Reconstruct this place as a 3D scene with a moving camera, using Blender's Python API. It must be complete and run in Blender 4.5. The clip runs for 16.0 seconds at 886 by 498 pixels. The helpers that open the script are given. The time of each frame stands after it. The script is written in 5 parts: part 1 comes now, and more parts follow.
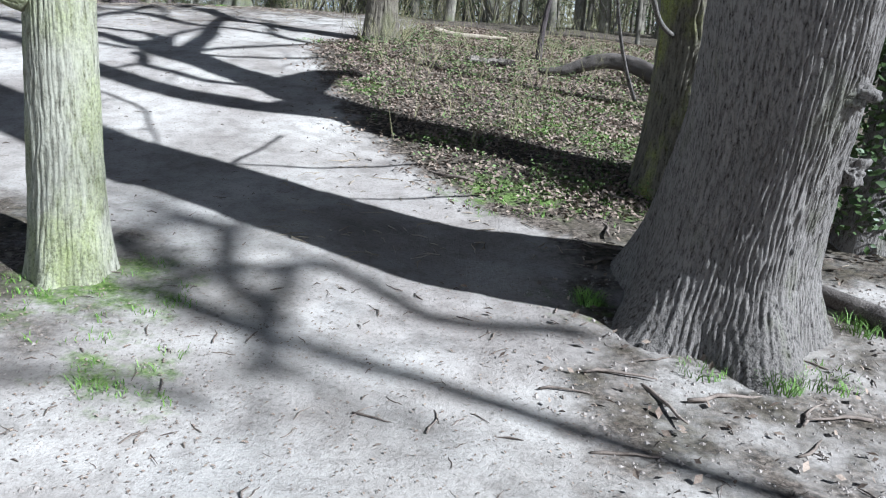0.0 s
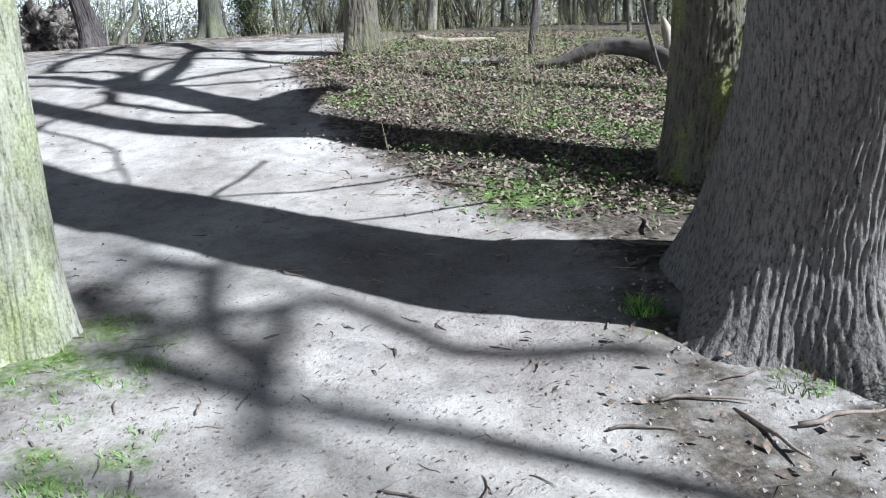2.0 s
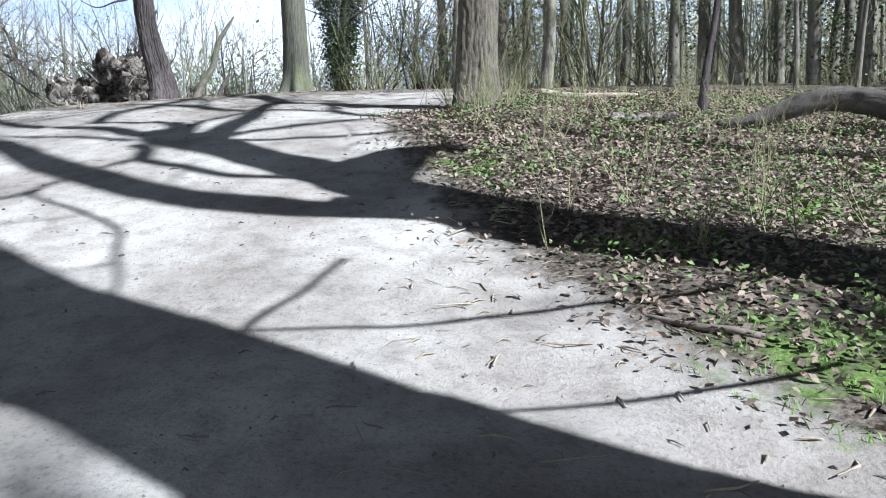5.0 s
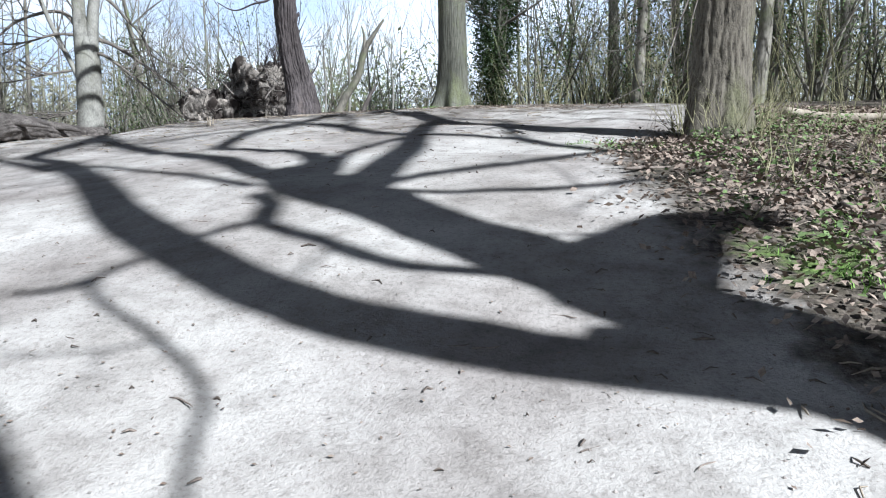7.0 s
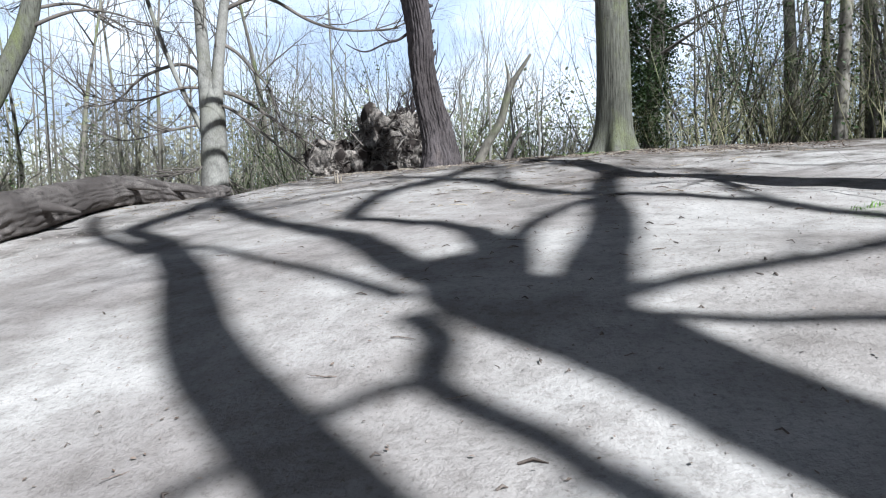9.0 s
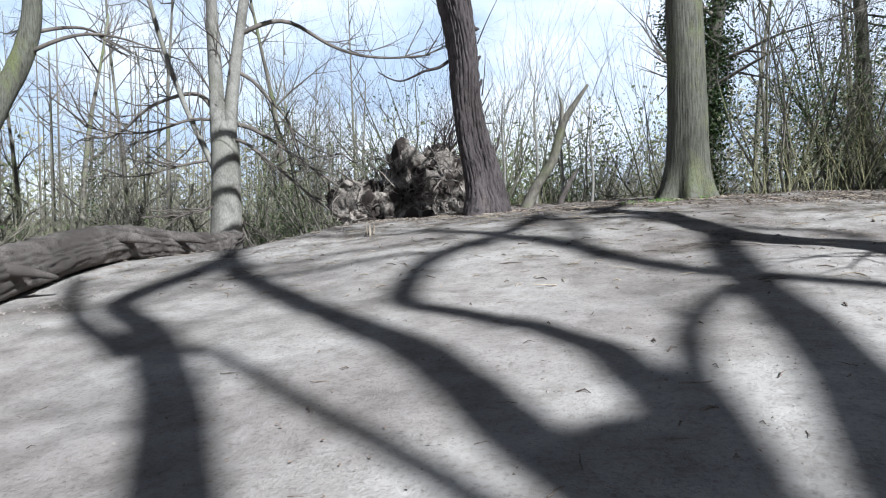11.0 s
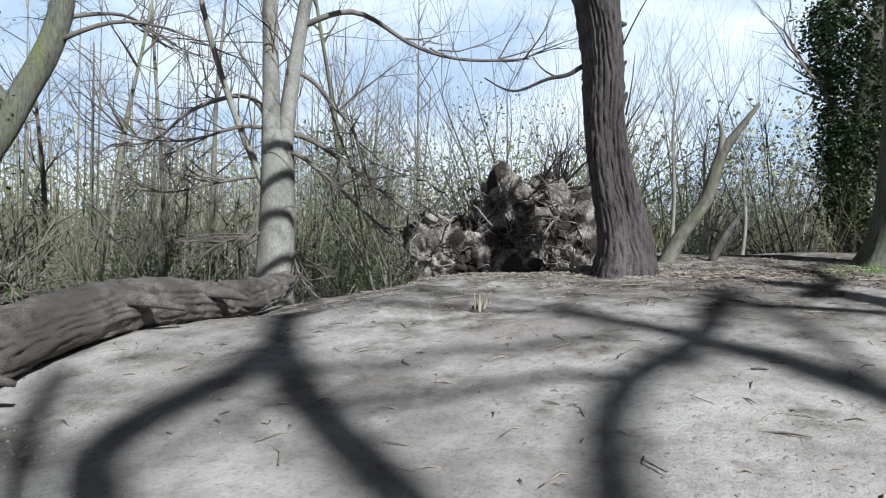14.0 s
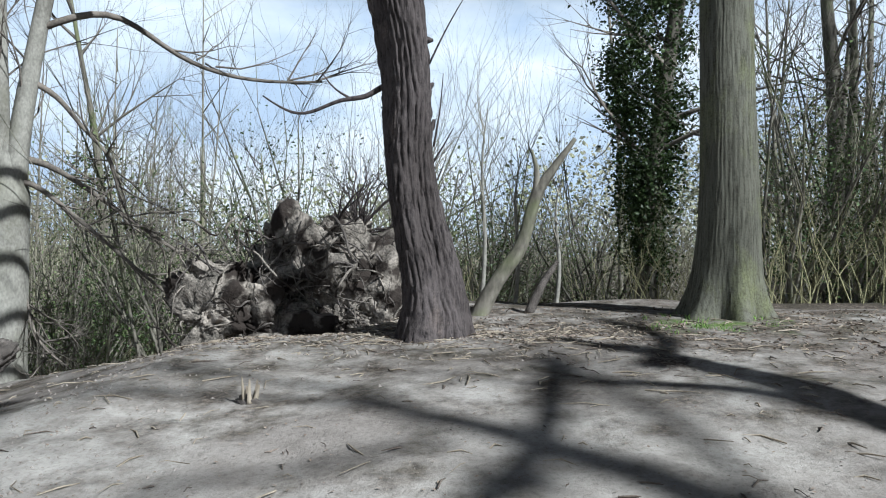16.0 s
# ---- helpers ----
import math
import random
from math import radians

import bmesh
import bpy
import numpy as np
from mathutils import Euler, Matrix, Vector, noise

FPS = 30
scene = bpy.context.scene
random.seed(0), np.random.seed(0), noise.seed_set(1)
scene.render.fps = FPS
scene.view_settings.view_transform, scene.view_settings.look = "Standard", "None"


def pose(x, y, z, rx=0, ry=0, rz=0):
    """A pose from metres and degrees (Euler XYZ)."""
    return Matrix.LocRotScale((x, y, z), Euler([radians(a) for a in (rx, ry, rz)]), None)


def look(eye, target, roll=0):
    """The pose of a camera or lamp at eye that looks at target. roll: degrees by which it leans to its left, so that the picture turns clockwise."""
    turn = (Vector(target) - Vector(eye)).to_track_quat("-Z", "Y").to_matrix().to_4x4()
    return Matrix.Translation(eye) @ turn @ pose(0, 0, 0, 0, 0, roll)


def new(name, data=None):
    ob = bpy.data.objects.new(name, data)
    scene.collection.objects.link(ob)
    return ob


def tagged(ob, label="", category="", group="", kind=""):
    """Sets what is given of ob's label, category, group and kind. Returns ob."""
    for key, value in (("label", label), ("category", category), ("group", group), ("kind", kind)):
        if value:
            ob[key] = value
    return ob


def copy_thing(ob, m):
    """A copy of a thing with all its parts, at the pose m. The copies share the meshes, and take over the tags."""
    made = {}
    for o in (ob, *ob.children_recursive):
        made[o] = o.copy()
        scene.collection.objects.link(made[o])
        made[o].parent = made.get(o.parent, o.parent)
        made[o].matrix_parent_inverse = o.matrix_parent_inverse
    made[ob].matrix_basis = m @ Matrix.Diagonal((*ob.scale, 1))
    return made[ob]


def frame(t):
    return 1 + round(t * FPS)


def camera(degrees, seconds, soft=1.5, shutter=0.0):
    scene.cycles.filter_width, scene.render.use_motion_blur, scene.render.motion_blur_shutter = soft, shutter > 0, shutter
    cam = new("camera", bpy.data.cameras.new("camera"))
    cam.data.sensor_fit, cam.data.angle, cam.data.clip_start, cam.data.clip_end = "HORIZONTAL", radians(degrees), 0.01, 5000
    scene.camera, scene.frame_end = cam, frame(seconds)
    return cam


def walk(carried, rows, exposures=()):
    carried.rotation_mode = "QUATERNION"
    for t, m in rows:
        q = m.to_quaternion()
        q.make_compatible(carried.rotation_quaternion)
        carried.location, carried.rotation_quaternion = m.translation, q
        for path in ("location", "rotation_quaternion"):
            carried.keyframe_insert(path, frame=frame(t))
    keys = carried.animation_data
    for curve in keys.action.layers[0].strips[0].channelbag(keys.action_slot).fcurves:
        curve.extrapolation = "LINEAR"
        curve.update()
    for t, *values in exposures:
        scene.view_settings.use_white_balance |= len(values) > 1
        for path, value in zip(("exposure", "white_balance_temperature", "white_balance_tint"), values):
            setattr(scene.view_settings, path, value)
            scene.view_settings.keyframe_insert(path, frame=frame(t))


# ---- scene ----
# A woodland path that climbs a bare mound between big trees, in early spring sun.
cam = camera(60.0, 16.0, 1.1)
EXPO, SKY = 1.09, 0.022


def view(x, y, z, yaw, pitch, lean):
    """The camera's pose: yaw to the left, pitch up, lean to the right, in degrees."""
    w, p = radians(yaw), radians(pitch)
    ahead = Vector((-math.sin(w) * math.cos(p), math.cos(w) * math.cos(p), math.sin(p)))
    eye = Vector((x, y, z))
    return look(eye, eye + ahead, -lean)


PATH = [
    (0, 0.000, 0.000, 2.817, 0.00, -15.12, -4.36),
    (0.5, -0.091, 0.143, 2.785, 1.31, -13.96, -3.22),
    (1, -0.033, 0.265, 2.745, 2.30, -13.07, -2.84),
    (1.5, -0.014, 0.494, 2.612, 1.36, -13.62, -0.89),
    (2, -0.091, 0.824, 2.610, 0.32, -13.92, 2.00),
    (2.5, -0.145, 1.129, 2.537, 0.42, -12.32, 3.09),
    (3, -0.202, 1.532, 2.477, 0.78, -10.64, 2.61),
    (3.5, -0.314, 1.990, 2.380, 1.69, -9.84, 3.15),
    (3.7, -0.350, 2.198, 2.364, 2.06, -9.93, 4.13),
    (5.8, -1.179, 5.080, 2.503, 8.41, -8.35, -0.66),
    (6, -1.288, 5.334, 2.514, 9.66, -8.44, 1.71),
    (6.5, -1.582, 5.992, 2.604, 13.06, -8.24, -1.83),
    (7, -1.985, 6.566, 2.715, 15.69, -8.19, 0.04),
    (7.5, -2.274, 7.032, 2.756, 19.41, -7.41, 2.86),
    (8, -2.572, 7.488, 2.758, 21.05, -5.75, -3.06),
    (8.5, -2.922, 7.968, 2.839, 22.45, -5.28, -1.33),
    (9, -3.164, 8.404, 2.904, 24.65, -5.05, 1.53),
    (9.5, -3.457, 8.763, 2.929, 25.52, -4.15, -2.69),
    (9.7, -3.574, 8.886, 2.951, 25.72, -4.04, -1.60),
    (11.8, -4.827, 10.334, 3.356, 25.39, -1.74, 1.01),
    (12, -4.984, 10.469, 3.381, 25.95, -1.74, -3.82),
    (12.5, -5.360, 10.850, 3.476, 26.61, -2.14, -5.12),
    (13, -5.609, 11.225, 3.505, 27.65, -2.23, 0.78),
    (13.5, -5.844, 11.574, 3.623, 28.72, -2.94, -0.96),
    (14, -6.161, 11.838, 3.695, 28.62, -2.63, -1.37),
    (14.5, -6.319, 12.144, 3.714, 29.17, -2.10, 0.72),
    (15, -6.440, 12.512, 3.761, 28.37, -1.68, 0.47),
    (15.5, -6.549, 12.933, 3.849, 16.30, -0.94, -3.60),
    (16, -6.629, 13.211, 3.853, 13.95, 0.06, -1.13),
]
walk(cam, [(t, view(*row)) for t, *row in PATH], [(0.0, EXPO + 0.02, 5350, 7), (3.7, EXPO + 0.12, 5400, 7), (6.5, EXPO - 0.04, 5470, 7), (9.5, EXPO - 0.22, 5550, 8), (13.0, EXPO - 0.43, 5620, 6), (16.0, EXPO - 0.51, 5620, 4)])

# ---- sky and sun ----
SUN_ELEVATION = radians(40.0)
SUN_FLAT = Vector((0.857, -0.515, 0.0)).normalized()
TO_SUN = SUN_FLAT * math.cos(SUN_ELEVATION) + Vector((0, 0, math.sin(SUN_ELEVATION)))

world = bpy.data.worlds.new("spring_sky")
scene.world = world
world.use_nodes = True
wn, wl = world.node_tree.nodes, world.node_tree.links
sky = wn.new("ShaderNodeTexSky")
sky.sky_type = "NISHITA"
sky.sun_disc = False
sky.sun_elevation = SUN_ELEVATION
sky.sun_rotation = math.atan2(SUN_FLAT.x, SUN_FLAT.y)
sky.dust_density = 2.0
sky_co = wn.new("ShaderNodeTexCoord")
sky_map = wn.new("ShaderNodeMapping")
sky_map.inputs["Scale"].default_value = (1.6, 1.6, 4.0)
cloud = wn.new("ShaderNodeTexNoise")
cloud.inputs["Scale"].default_value = 1.7
cloud.inputs["Detail"].default_value = 6.0
cloud.inputs["Roughness"].default_value = 0.55
cloud_ramp = wn.new("ShaderNodeValToRGB")
cloud_ramp.color_ramp.elements[0].position = 0.42
cloud_ramp.color_ramp.elements[1].position = 0.62
cloud_mix = wn.new("ShaderNodeMixRGB")
cloud_mix.inputs["Color1"].default_value = (19.0, 22.0, 26.5, 1)
cloud_mix.inputs["Color2"].default_value = (33.0, 33.5, 34.0, 1)
low = wn.new("ShaderNodeSeparateXYZ")
low_band = wn.new("ShaderNodeMapRange")
low_band.interpolation_type = "SMOOTHSTEP"
low_band.inputs["From Min"].default_value = 0.40
low_band.inputs["From Max"].default_value = 0.27
sky_mix = wn.new("ShaderNodeMixRGB")
wl.new(sky_co.outputs["Generated"], sky_map.inputs["Vector"])
wl.new(sky_co.outputs["Generated"], low.inputs["Vector"])
wl.new(low.outputs["Z"], low_band.inputs["Value"])
wl.new(low_band.outputs["Result"], sky_mix.inputs["Fac"])
wl.new(sky_map.outputs["Vector"], cloud.inputs["Vector"])
wl.new(cloud.outputs["Fac"], cloud_ramp.inputs["Fac"])
wl.new(cloud_ramp.outputs["Color"], cloud_mix.inputs["Fac"])
deep = wn.new("ShaderNodeMixRGB")
deep.blend_type = "MULTIPLY"
deep.inputs["Fac"].default_value = 1.0
deep.inputs["Color2"].default_value = (0.24, 0.235, 0.27, 1)
wl.new(sky.outputs["Color"], deep.inputs["Color1"])
wl.new(deep.outputs["Color"], sky_mix.inputs["Color1"])
wl.new(cloud_mix.outputs["Color"], sky_mix.inputs["Color2"])
wl.new(sky_mix.outputs["Color"], wn["Background"].inputs["Color"])
wn["Background"].inputs["Strength"].default_value = SKY

sun = new("sun", bpy.data.lights.new("sun", "SUN"))
sun.data.energy = 5.0
sun.data.angle = radians(0.7)
sun.data.color = (1.0, 0.965, 0.92)
sun.matrix_world = look(TO_SUN * 60, (0, 0, 0))
tagged(sun, kind="structure")


# ---- materials ----
def shade(name, base, dark, scale, rough=0.9, bump=0.3, stretch=(1, 1, 1), fine=12.0, patch=None, patch_scale=1.2, patch_at=(0.5, 0.62), vary=0.0):
    """A rough natural surface: two colours mixed by noise at two scales, a second colour in patches (stain, or painted
    shade on the root soil), and relief.
    """
    m = bpy.data.materials.new(name)
    m.use_nodes = True
    n, l = m.node_tree.nodes, m.node_tree.links
    b = n["Principled BSDF"]
    b.inputs["Roughness"].default_value = rough
    b.inputs["Specular IOR Level"].default_value = 0.25
    co = n.new("ShaderNodeTexCoord")
    mp = n.new("ShaderNodeMapping")
    mp.inputs["Scale"].default_value = stretch
    l.new(co.outputs["Object"], mp.inputs["Vector"])
    big = n.new("ShaderNodeTexNoise")
    big.inputs["Scale"].default_value = scale
    big.inputs["Detail"].default_value = 5.0
    small = n.new("ShaderNodeTexNoise")
    small.inputs["Scale"].default_value = scale * fine
    small.inputs["Detail"].default_value = 4.0
    for tex in (big, small):
        l.new(mp.outputs["Vector"], tex.inputs["Vector"])
    add = n.new("ShaderNodeMath")
    add.operation = "MULTIPLY_ADD"
    add.inputs[1].default_value = 0.55
    l.new(big.outputs["Fac"], add.inputs[0])
    half = n.new("ShaderNodeMath")
    half.operation = "MULTIPLY"
    half.inputs[1].default_value = 0.45
    l.new(small.outputs["Fac"], half.inputs[0])
    l.new(half.outputs[0], add.inputs[2])
    ramp = n.new("ShaderNodeValToRGB")
    ramp.color_ramp.elements[0].position = 0.36
    ramp.color_ramp.elements[0].color = (*dark, 1)
    ramp.color_ramp.elements[1].position = 0.62
    ramp.color_ramp.elements[1].color = (*base, 1)
    l.new(add.outputs[0], ramp.inputs["Fac"])
    out = ramp.outputs["Color"]
    if patch:
        pn = n.new("ShaderNodeTexNoise")
        pn.inputs["Scale"].default_value = patch_scale
        pn.inputs["Detail"].default_value = 6.0
        l.new(co.outputs["Object"], pn.inputs["Vector"])
        pr = n.new("ShaderNodeValToRGB")
        pr.color_ramp.elements[0].position, pr.color_ramp.elements[1].position = patch_at
        l.new(pn.outputs["Fac"], pr.inputs["Fac"])
        mx = n.new("ShaderNodeMixRGB")
        mx.inputs["Color2"].default_value = (*patch, 1)
        l.new(pr.outputs["Color"], mx.inputs["Fac"])
        l.new(out, mx.inputs["Color1"])
        out = mx.outputs["Color"]
    if vary:
        info = n.new("ShaderNodeObjectInfo")
        geo = n.new("ShaderNodeNewGeometry")
        both = n.new("ShaderNodeMath")
        both.operation = "ADD"
        l.new(info.outputs["Random"], both.inputs[0])
        l.new(geo.outputs["Random Per Island"], both.inputs[1])
        rng = n.new("ShaderNodeMapRange")
        rng.inputs["From Max"].default_value = 2.0
        rng.inputs["To Min"].default_value = 1 - vary
        rng.inputs["To Max"].default_value = 1 + vary
        l.new(both.outputs[0], rng.inputs["Value"])
        hsv = n.new("ShaderNodeHueSaturation")
        l.new(rng.outputs["Result"], hsv.inputs["Value"])
        l.new(out, hsv.inputs["Color"])
        out = hsv.outputs["Color"]
    l.new(out, b.inputs["Base Color"])
    if bump:
        bp = n.new("ShaderNodeBump")
        bp.inputs["Strength"].default_value = bump
        bp.inputs["Distance"].default_value = 0.03
        l.new(add.outputs[0], bp.inputs["Height"])
        l.new(bp.outputs["Normal"], b.inputs["Normal"])
    return m


def bark_shade(name, ridge_colour, furrow, grain, stretch=0.14, relief=0.02, stain=None, stain_at=(0.48, 0.68), tone=0.35):
    """Bark: long dark furrows between paler ridges, broken across, with slow changes of tone and stains or moss."""
    m = bpy.data.materials.new(name)
    m.use_nodes = True
    n, l = m.node_tree.nodes, m.node_tree.links
    b = n["Principled BSDF"]
    b.inputs["Roughness"].default_value = 0.92
    b.inputs["Specular IOR Level"].default_value = 0.2
    co = n.new("ShaderNodeTexCoord")

    def tex(scale, squeeze, detail, rough=0.55):
        mp = n.new("ShaderNodeMapping")
        mp.inputs["Scale"].default_value = (1, 1, squeeze)
        l.new(co.outputs["Object"], mp.inputs["Vector"])
        t = n.new("ShaderNodeTexNoise")
        t.inputs["Scale"].default_value = scale
        t.inputs["Detail"].default_value = detail
        t.inputs["Roughness"].default_value = rough
        l.new(mp.outputs["Vector"], t.inputs["Vector"])
        return t.outputs["Fac"]

    def ramp(fac, *stops):
        r = n.new("ShaderNodeValToRGB")
        while len(r.color_ramp.elements) < len(stops):
            r.color_ramp.elements.new(0.5)
        for e, (p, c) in zip(r.color_ramp.elements, stops):
            e.position, e.color = p, (*c, 1)
        l.new(fac, r.inputs["Fac"])
        return r.outputs["Color"]

    def mix(fac, a, c, mode="MIX"):
        x = n.new("ShaderNodeMixRGB")
        x.blend_type = mode
        if isinstance(fac, float):
            x.inputs["Fac"].default_value = fac
        else:
            l.new(fac, x.inputs["Fac"])
        l.new(a, x.inputs["Color1"])
        l.new(c, x.inputs["Color2"])
        return x.outputs["Color"]

    long = tex(grain, stretch, 3.0)
    cross = tex(grain * 1.6, 0.8, 4.0, 0.65)
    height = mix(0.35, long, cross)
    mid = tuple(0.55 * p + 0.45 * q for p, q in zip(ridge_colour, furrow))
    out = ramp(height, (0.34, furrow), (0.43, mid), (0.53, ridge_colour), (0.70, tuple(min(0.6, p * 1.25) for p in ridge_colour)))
    out = mix(tone, out, ramp(tex(1.6, 0.6, 5.0), (0.36, (0.45, 0.43, 0.41)), (0.62, (1.1, 1.1, 1.1))), "MULTIPLY")
    if stain:
        out = mix(ramp(tex(2.2, 0.5, 7.0, 0.65), (stain_at[0], (0, 0, 0)), (stain_at[1], (1, 1, 1))), out, ramp(cross, (0.35, tuple(0.4 * p for p in stain)), (0.6, stain)))
    l.new(out, b.inputs["Base Color"])
    bp = n.new("ShaderNodeBump")
    bp.inputs["Strength"].default_value = 0.9
    bp.inputs["Distance"].default_value = relief
    l.new(height, bp.inputs["Height"])
    l.new(bp.outputs["Normal"], b.inputs["Normal"])
    return m


def ground_material():
    """Trodden pale earth, with leaf litter, grass and dark humus where the sheet's zones say so."""
    m = bpy.data.materials.new("woodland_ground")
    m.use_nodes = True
    n, l = m.node_tree.nodes, m.node_tree.links
    b = n["Principled BSDF"]
    b.inputs["Roughness"].default_value = 0.95
    b.inputs["Specular IOR Level"].default_value = 0.2
    co = n.new("ShaderNodeTexCoord")

    def tex(scale, detail=5.0, rough=0.6):
        t = n.new("ShaderNodeTexNoise")
        t.inputs["Scale"].default_value = scale
        t.inputs["Detail"].default_value = detail
        t.inputs["Roughness"].default_value = rough
        l.new(co.outputs["Object"], t.inputs["Vector"])
        return t.outputs["Fac"]

    def ramp(fac, *stops):
        r = n.new("ShaderNodeValToRGB")
        while len(r.color_ramp.elements) < len(stops):
            r.color_ramp.elements.new(0.5)
        for e, (p, c) in zip(r.color_ramp.elements, stops):
            e.position, e.color = p, (*c, 1)
        l.new(fac, r.inputs["Fac"])
        return r.outputs["Color"]

    def mix(fac, a, c, mode="MIX"):
        x = n.new("ShaderNodeMixRGB")
        x.blend_type = mode
        if isinstance(fac, float):
            x.inputs["Fac"].default_value = fac
        else:
            l.new(fac, x.inputs["Fac"])
        l.new(a, x.inputs["Color1"])
        l.new(c, x.inputs["Color2"])
        return x.outputs["Color"]

    def zone(name, fac, soft=0.35):
        """The zone's weight, with a ragged edge."""
        a = n.new("ShaderNodeAttribute")
        a.attribute_name = name
        s = n.new("ShaderNodeMath")
        s.operation = "ADD"
        l.new(a.outputs["Fac"], s.inputs[0])
        l.new(fac, s.inputs[1])
        r = n.new("ShaderNodeMapRange")
        r.interpolation_type = "SMOOTHSTEP"
        r.inputs["From Min"].default_value = 1.0 - soft / 2
        r.inputs["From Max"].default_value = 1.0 + soft / 2
        l.new(s.outputs[0], r.inputs["Value"])
        return r.outputs["Result"]

    earth = ramp(tex(0.9), (0.35, (0.31, 0.285, 0.258)), (0.5, (0.40, 0.372, 0.342)), (0.66, (0.47, 0.442, 0.41)))
    broad = ramp(tex(0.45, 4.0, 0.55), (0.38, (0.80, 0.775, 0.77)), (0.6, (1.04, 1.04, 1.03)))
    earth = mix(0.9, earth, broad, "MULTIPLY")
    blotch = ramp(tex(5.5, 6.0, 0.65), (0.36, (0.70, 0.69, 0.68)), (0.52, (1, 1, 1)), (0.68, (1.08, 1.08, 1.08)))
    earth = mix(0.7, earth, blotch, "MULTIPLY")
    grit = ramp(tex(38.0, 6.0, 0.7), (0.34, (0.60, 0.58, 0.56)), (0.48, (0.96, 0.95, 0.94)), (0.7, (1.06, 1.05, 1.04)))
    earth = mix(0.75, earth, grit, "MULTIPLY")
    litter = ramp(tex(24.0, 7.0, 0.72), (0.38, (0.022, 0.019, 0.015)), (0.47, (0.075, 0.06, 0.048)), (0.56, (0.16, 0.13, 0.105)), (0.68, (0.30, 0.255, 0.21)))
    humus = ramp(tex(16.0, 6.0), (0.38, (0.025, 0.022, 0.017)), (0.6, (0.10, 0.085, 0.06)))
    litter = mix(ramp(tex(1.7), (0.42, (0, 0, 0)), (0.62, (1, 1, 1))), litter, humus)
    grass = ramp(tex(30.0, 6.0), (0.35, (0.05, 0.08, 0.02)), (0.55, (0.13, 0.19, 0.05)), (0.7, (0.22, 0.27, 0.10)))
    rag = tex(2.6, 7.0, 0.65)
    out = mix(zone("litter", rag), earth, litter)
    out = mix(zone("grass", tex(4.1, 7.0, 0.7), 0.25), out, grass)
    l.new(out, b.inputs["Base Color"])
    bp = n.new("ShaderNodeBump")
    bp.inputs["Strength"].default_value = 0.6
    bp.inputs["Distance"].default_value = 0.03
    l.new(mix(0.35, tex(14.0, 8.0, 0.7), tex(70.0, 4.0, 0.6)), bp.inputs["Height"])
    l.new(bp.outputs["Normal"], b.inputs["Normal"])
    return m


EARTH = ground_material()
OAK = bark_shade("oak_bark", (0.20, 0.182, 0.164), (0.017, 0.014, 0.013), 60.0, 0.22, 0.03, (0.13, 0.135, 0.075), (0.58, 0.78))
MOSSY = bark_shade("ash_bark", (0.36, 0.35, 0.28), (0.085, 0.08, 0.055), 42.0, 0.2, 0.02, (0.29, 0.32, 0.135), (0.42, 0.68), 0.25)
MOSSOAK = bark_shade("mossy_oak_bark", (0.145, 0.13, 0.10), (0.022, 0.019, 0.015), 38.0, 0.2, 0.025, (0.25, 0.265, 0.07), (0.45, 0.63))
EDGEOAK = bark_shade("edge_oak_bark", (0.155, 0.135, 0.105), (0.02, 0.017, 0.014), 40.0, 0.2, 0.025, (0.15, 0.15, 0.075), (0.5, 0.7))
BEECH = bark_shade("grey_green_bark", (0.125, 0.122, 0.096), (0.04, 0.037, 0.028), 40.0, 0.10, 0.012, (0.17, 0.18, 0.085), (0.5, 0.7), 0.3)
GREYBEECH = shade("smooth_grey_bark", (0.32, 0.305, 0.265), (0.15, 0.14, 0.12), 3.0, bump=0.25, stretch=(1, 1, 0.6), patch=(0.17, 0.165, 0.12), patch_at=(0.5, 0.72))
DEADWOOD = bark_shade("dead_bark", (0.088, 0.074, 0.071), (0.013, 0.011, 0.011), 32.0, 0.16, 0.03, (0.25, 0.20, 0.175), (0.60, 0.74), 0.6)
LOGWOOD = shade("weathered_log", (0.20, 0.175, 0.155), (0.04, 0.033, 0.029), 7.0, bump=1.0, patch=(0.08, 0.068, 0.06), patch_scale=1.8, patch_at=(0.46, 0.62))
PALEWOOD = shade("split_wood", (0.42, 0.36, 0.28), (0.23, 0.185, 0.135), 5.0, bump=0.4, stretch=(1, 1, 0.15))
# near-black patches paint the shade of crevices and holes into the soil colour
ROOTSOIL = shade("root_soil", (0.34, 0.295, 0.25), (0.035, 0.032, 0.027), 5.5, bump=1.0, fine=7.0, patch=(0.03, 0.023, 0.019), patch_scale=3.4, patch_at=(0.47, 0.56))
TWIG = shade("bare_twigs", (0.22, 0.19, 0.16), (0.09, 0.078, 0.066), 3.0, bump=0.0, vary=0.3)
# paler copy of TWIG: sunlight and distance haze are put into the colour
FARTWIG = shade("haze_pale_twigs", (0.33, 0.30, 0.235), (0.16, 0.145, 0.11), 0.25, bump=0.0, patch=(0.21, 0.225, 0.10), patch_scale=0.12, patch_at=(0.48, 0.68), vary=0.4)
POLE = shade("pole_bark", (0.25, 0.228, 0.185), (0.09, 0.08, 0.064), 2.0, bump=0.3, stretch=(1, 1, 0.4), patch=(0.17, 0.19, 0.09), patch_at=(0.5, 0.7), vary=0.35)
CRUMB = shade("soil_crumb", (0.31, 0.275, 0.245), (0.17, 0.145, 0.125), 6.0, bump=0.0, vary=0.2)
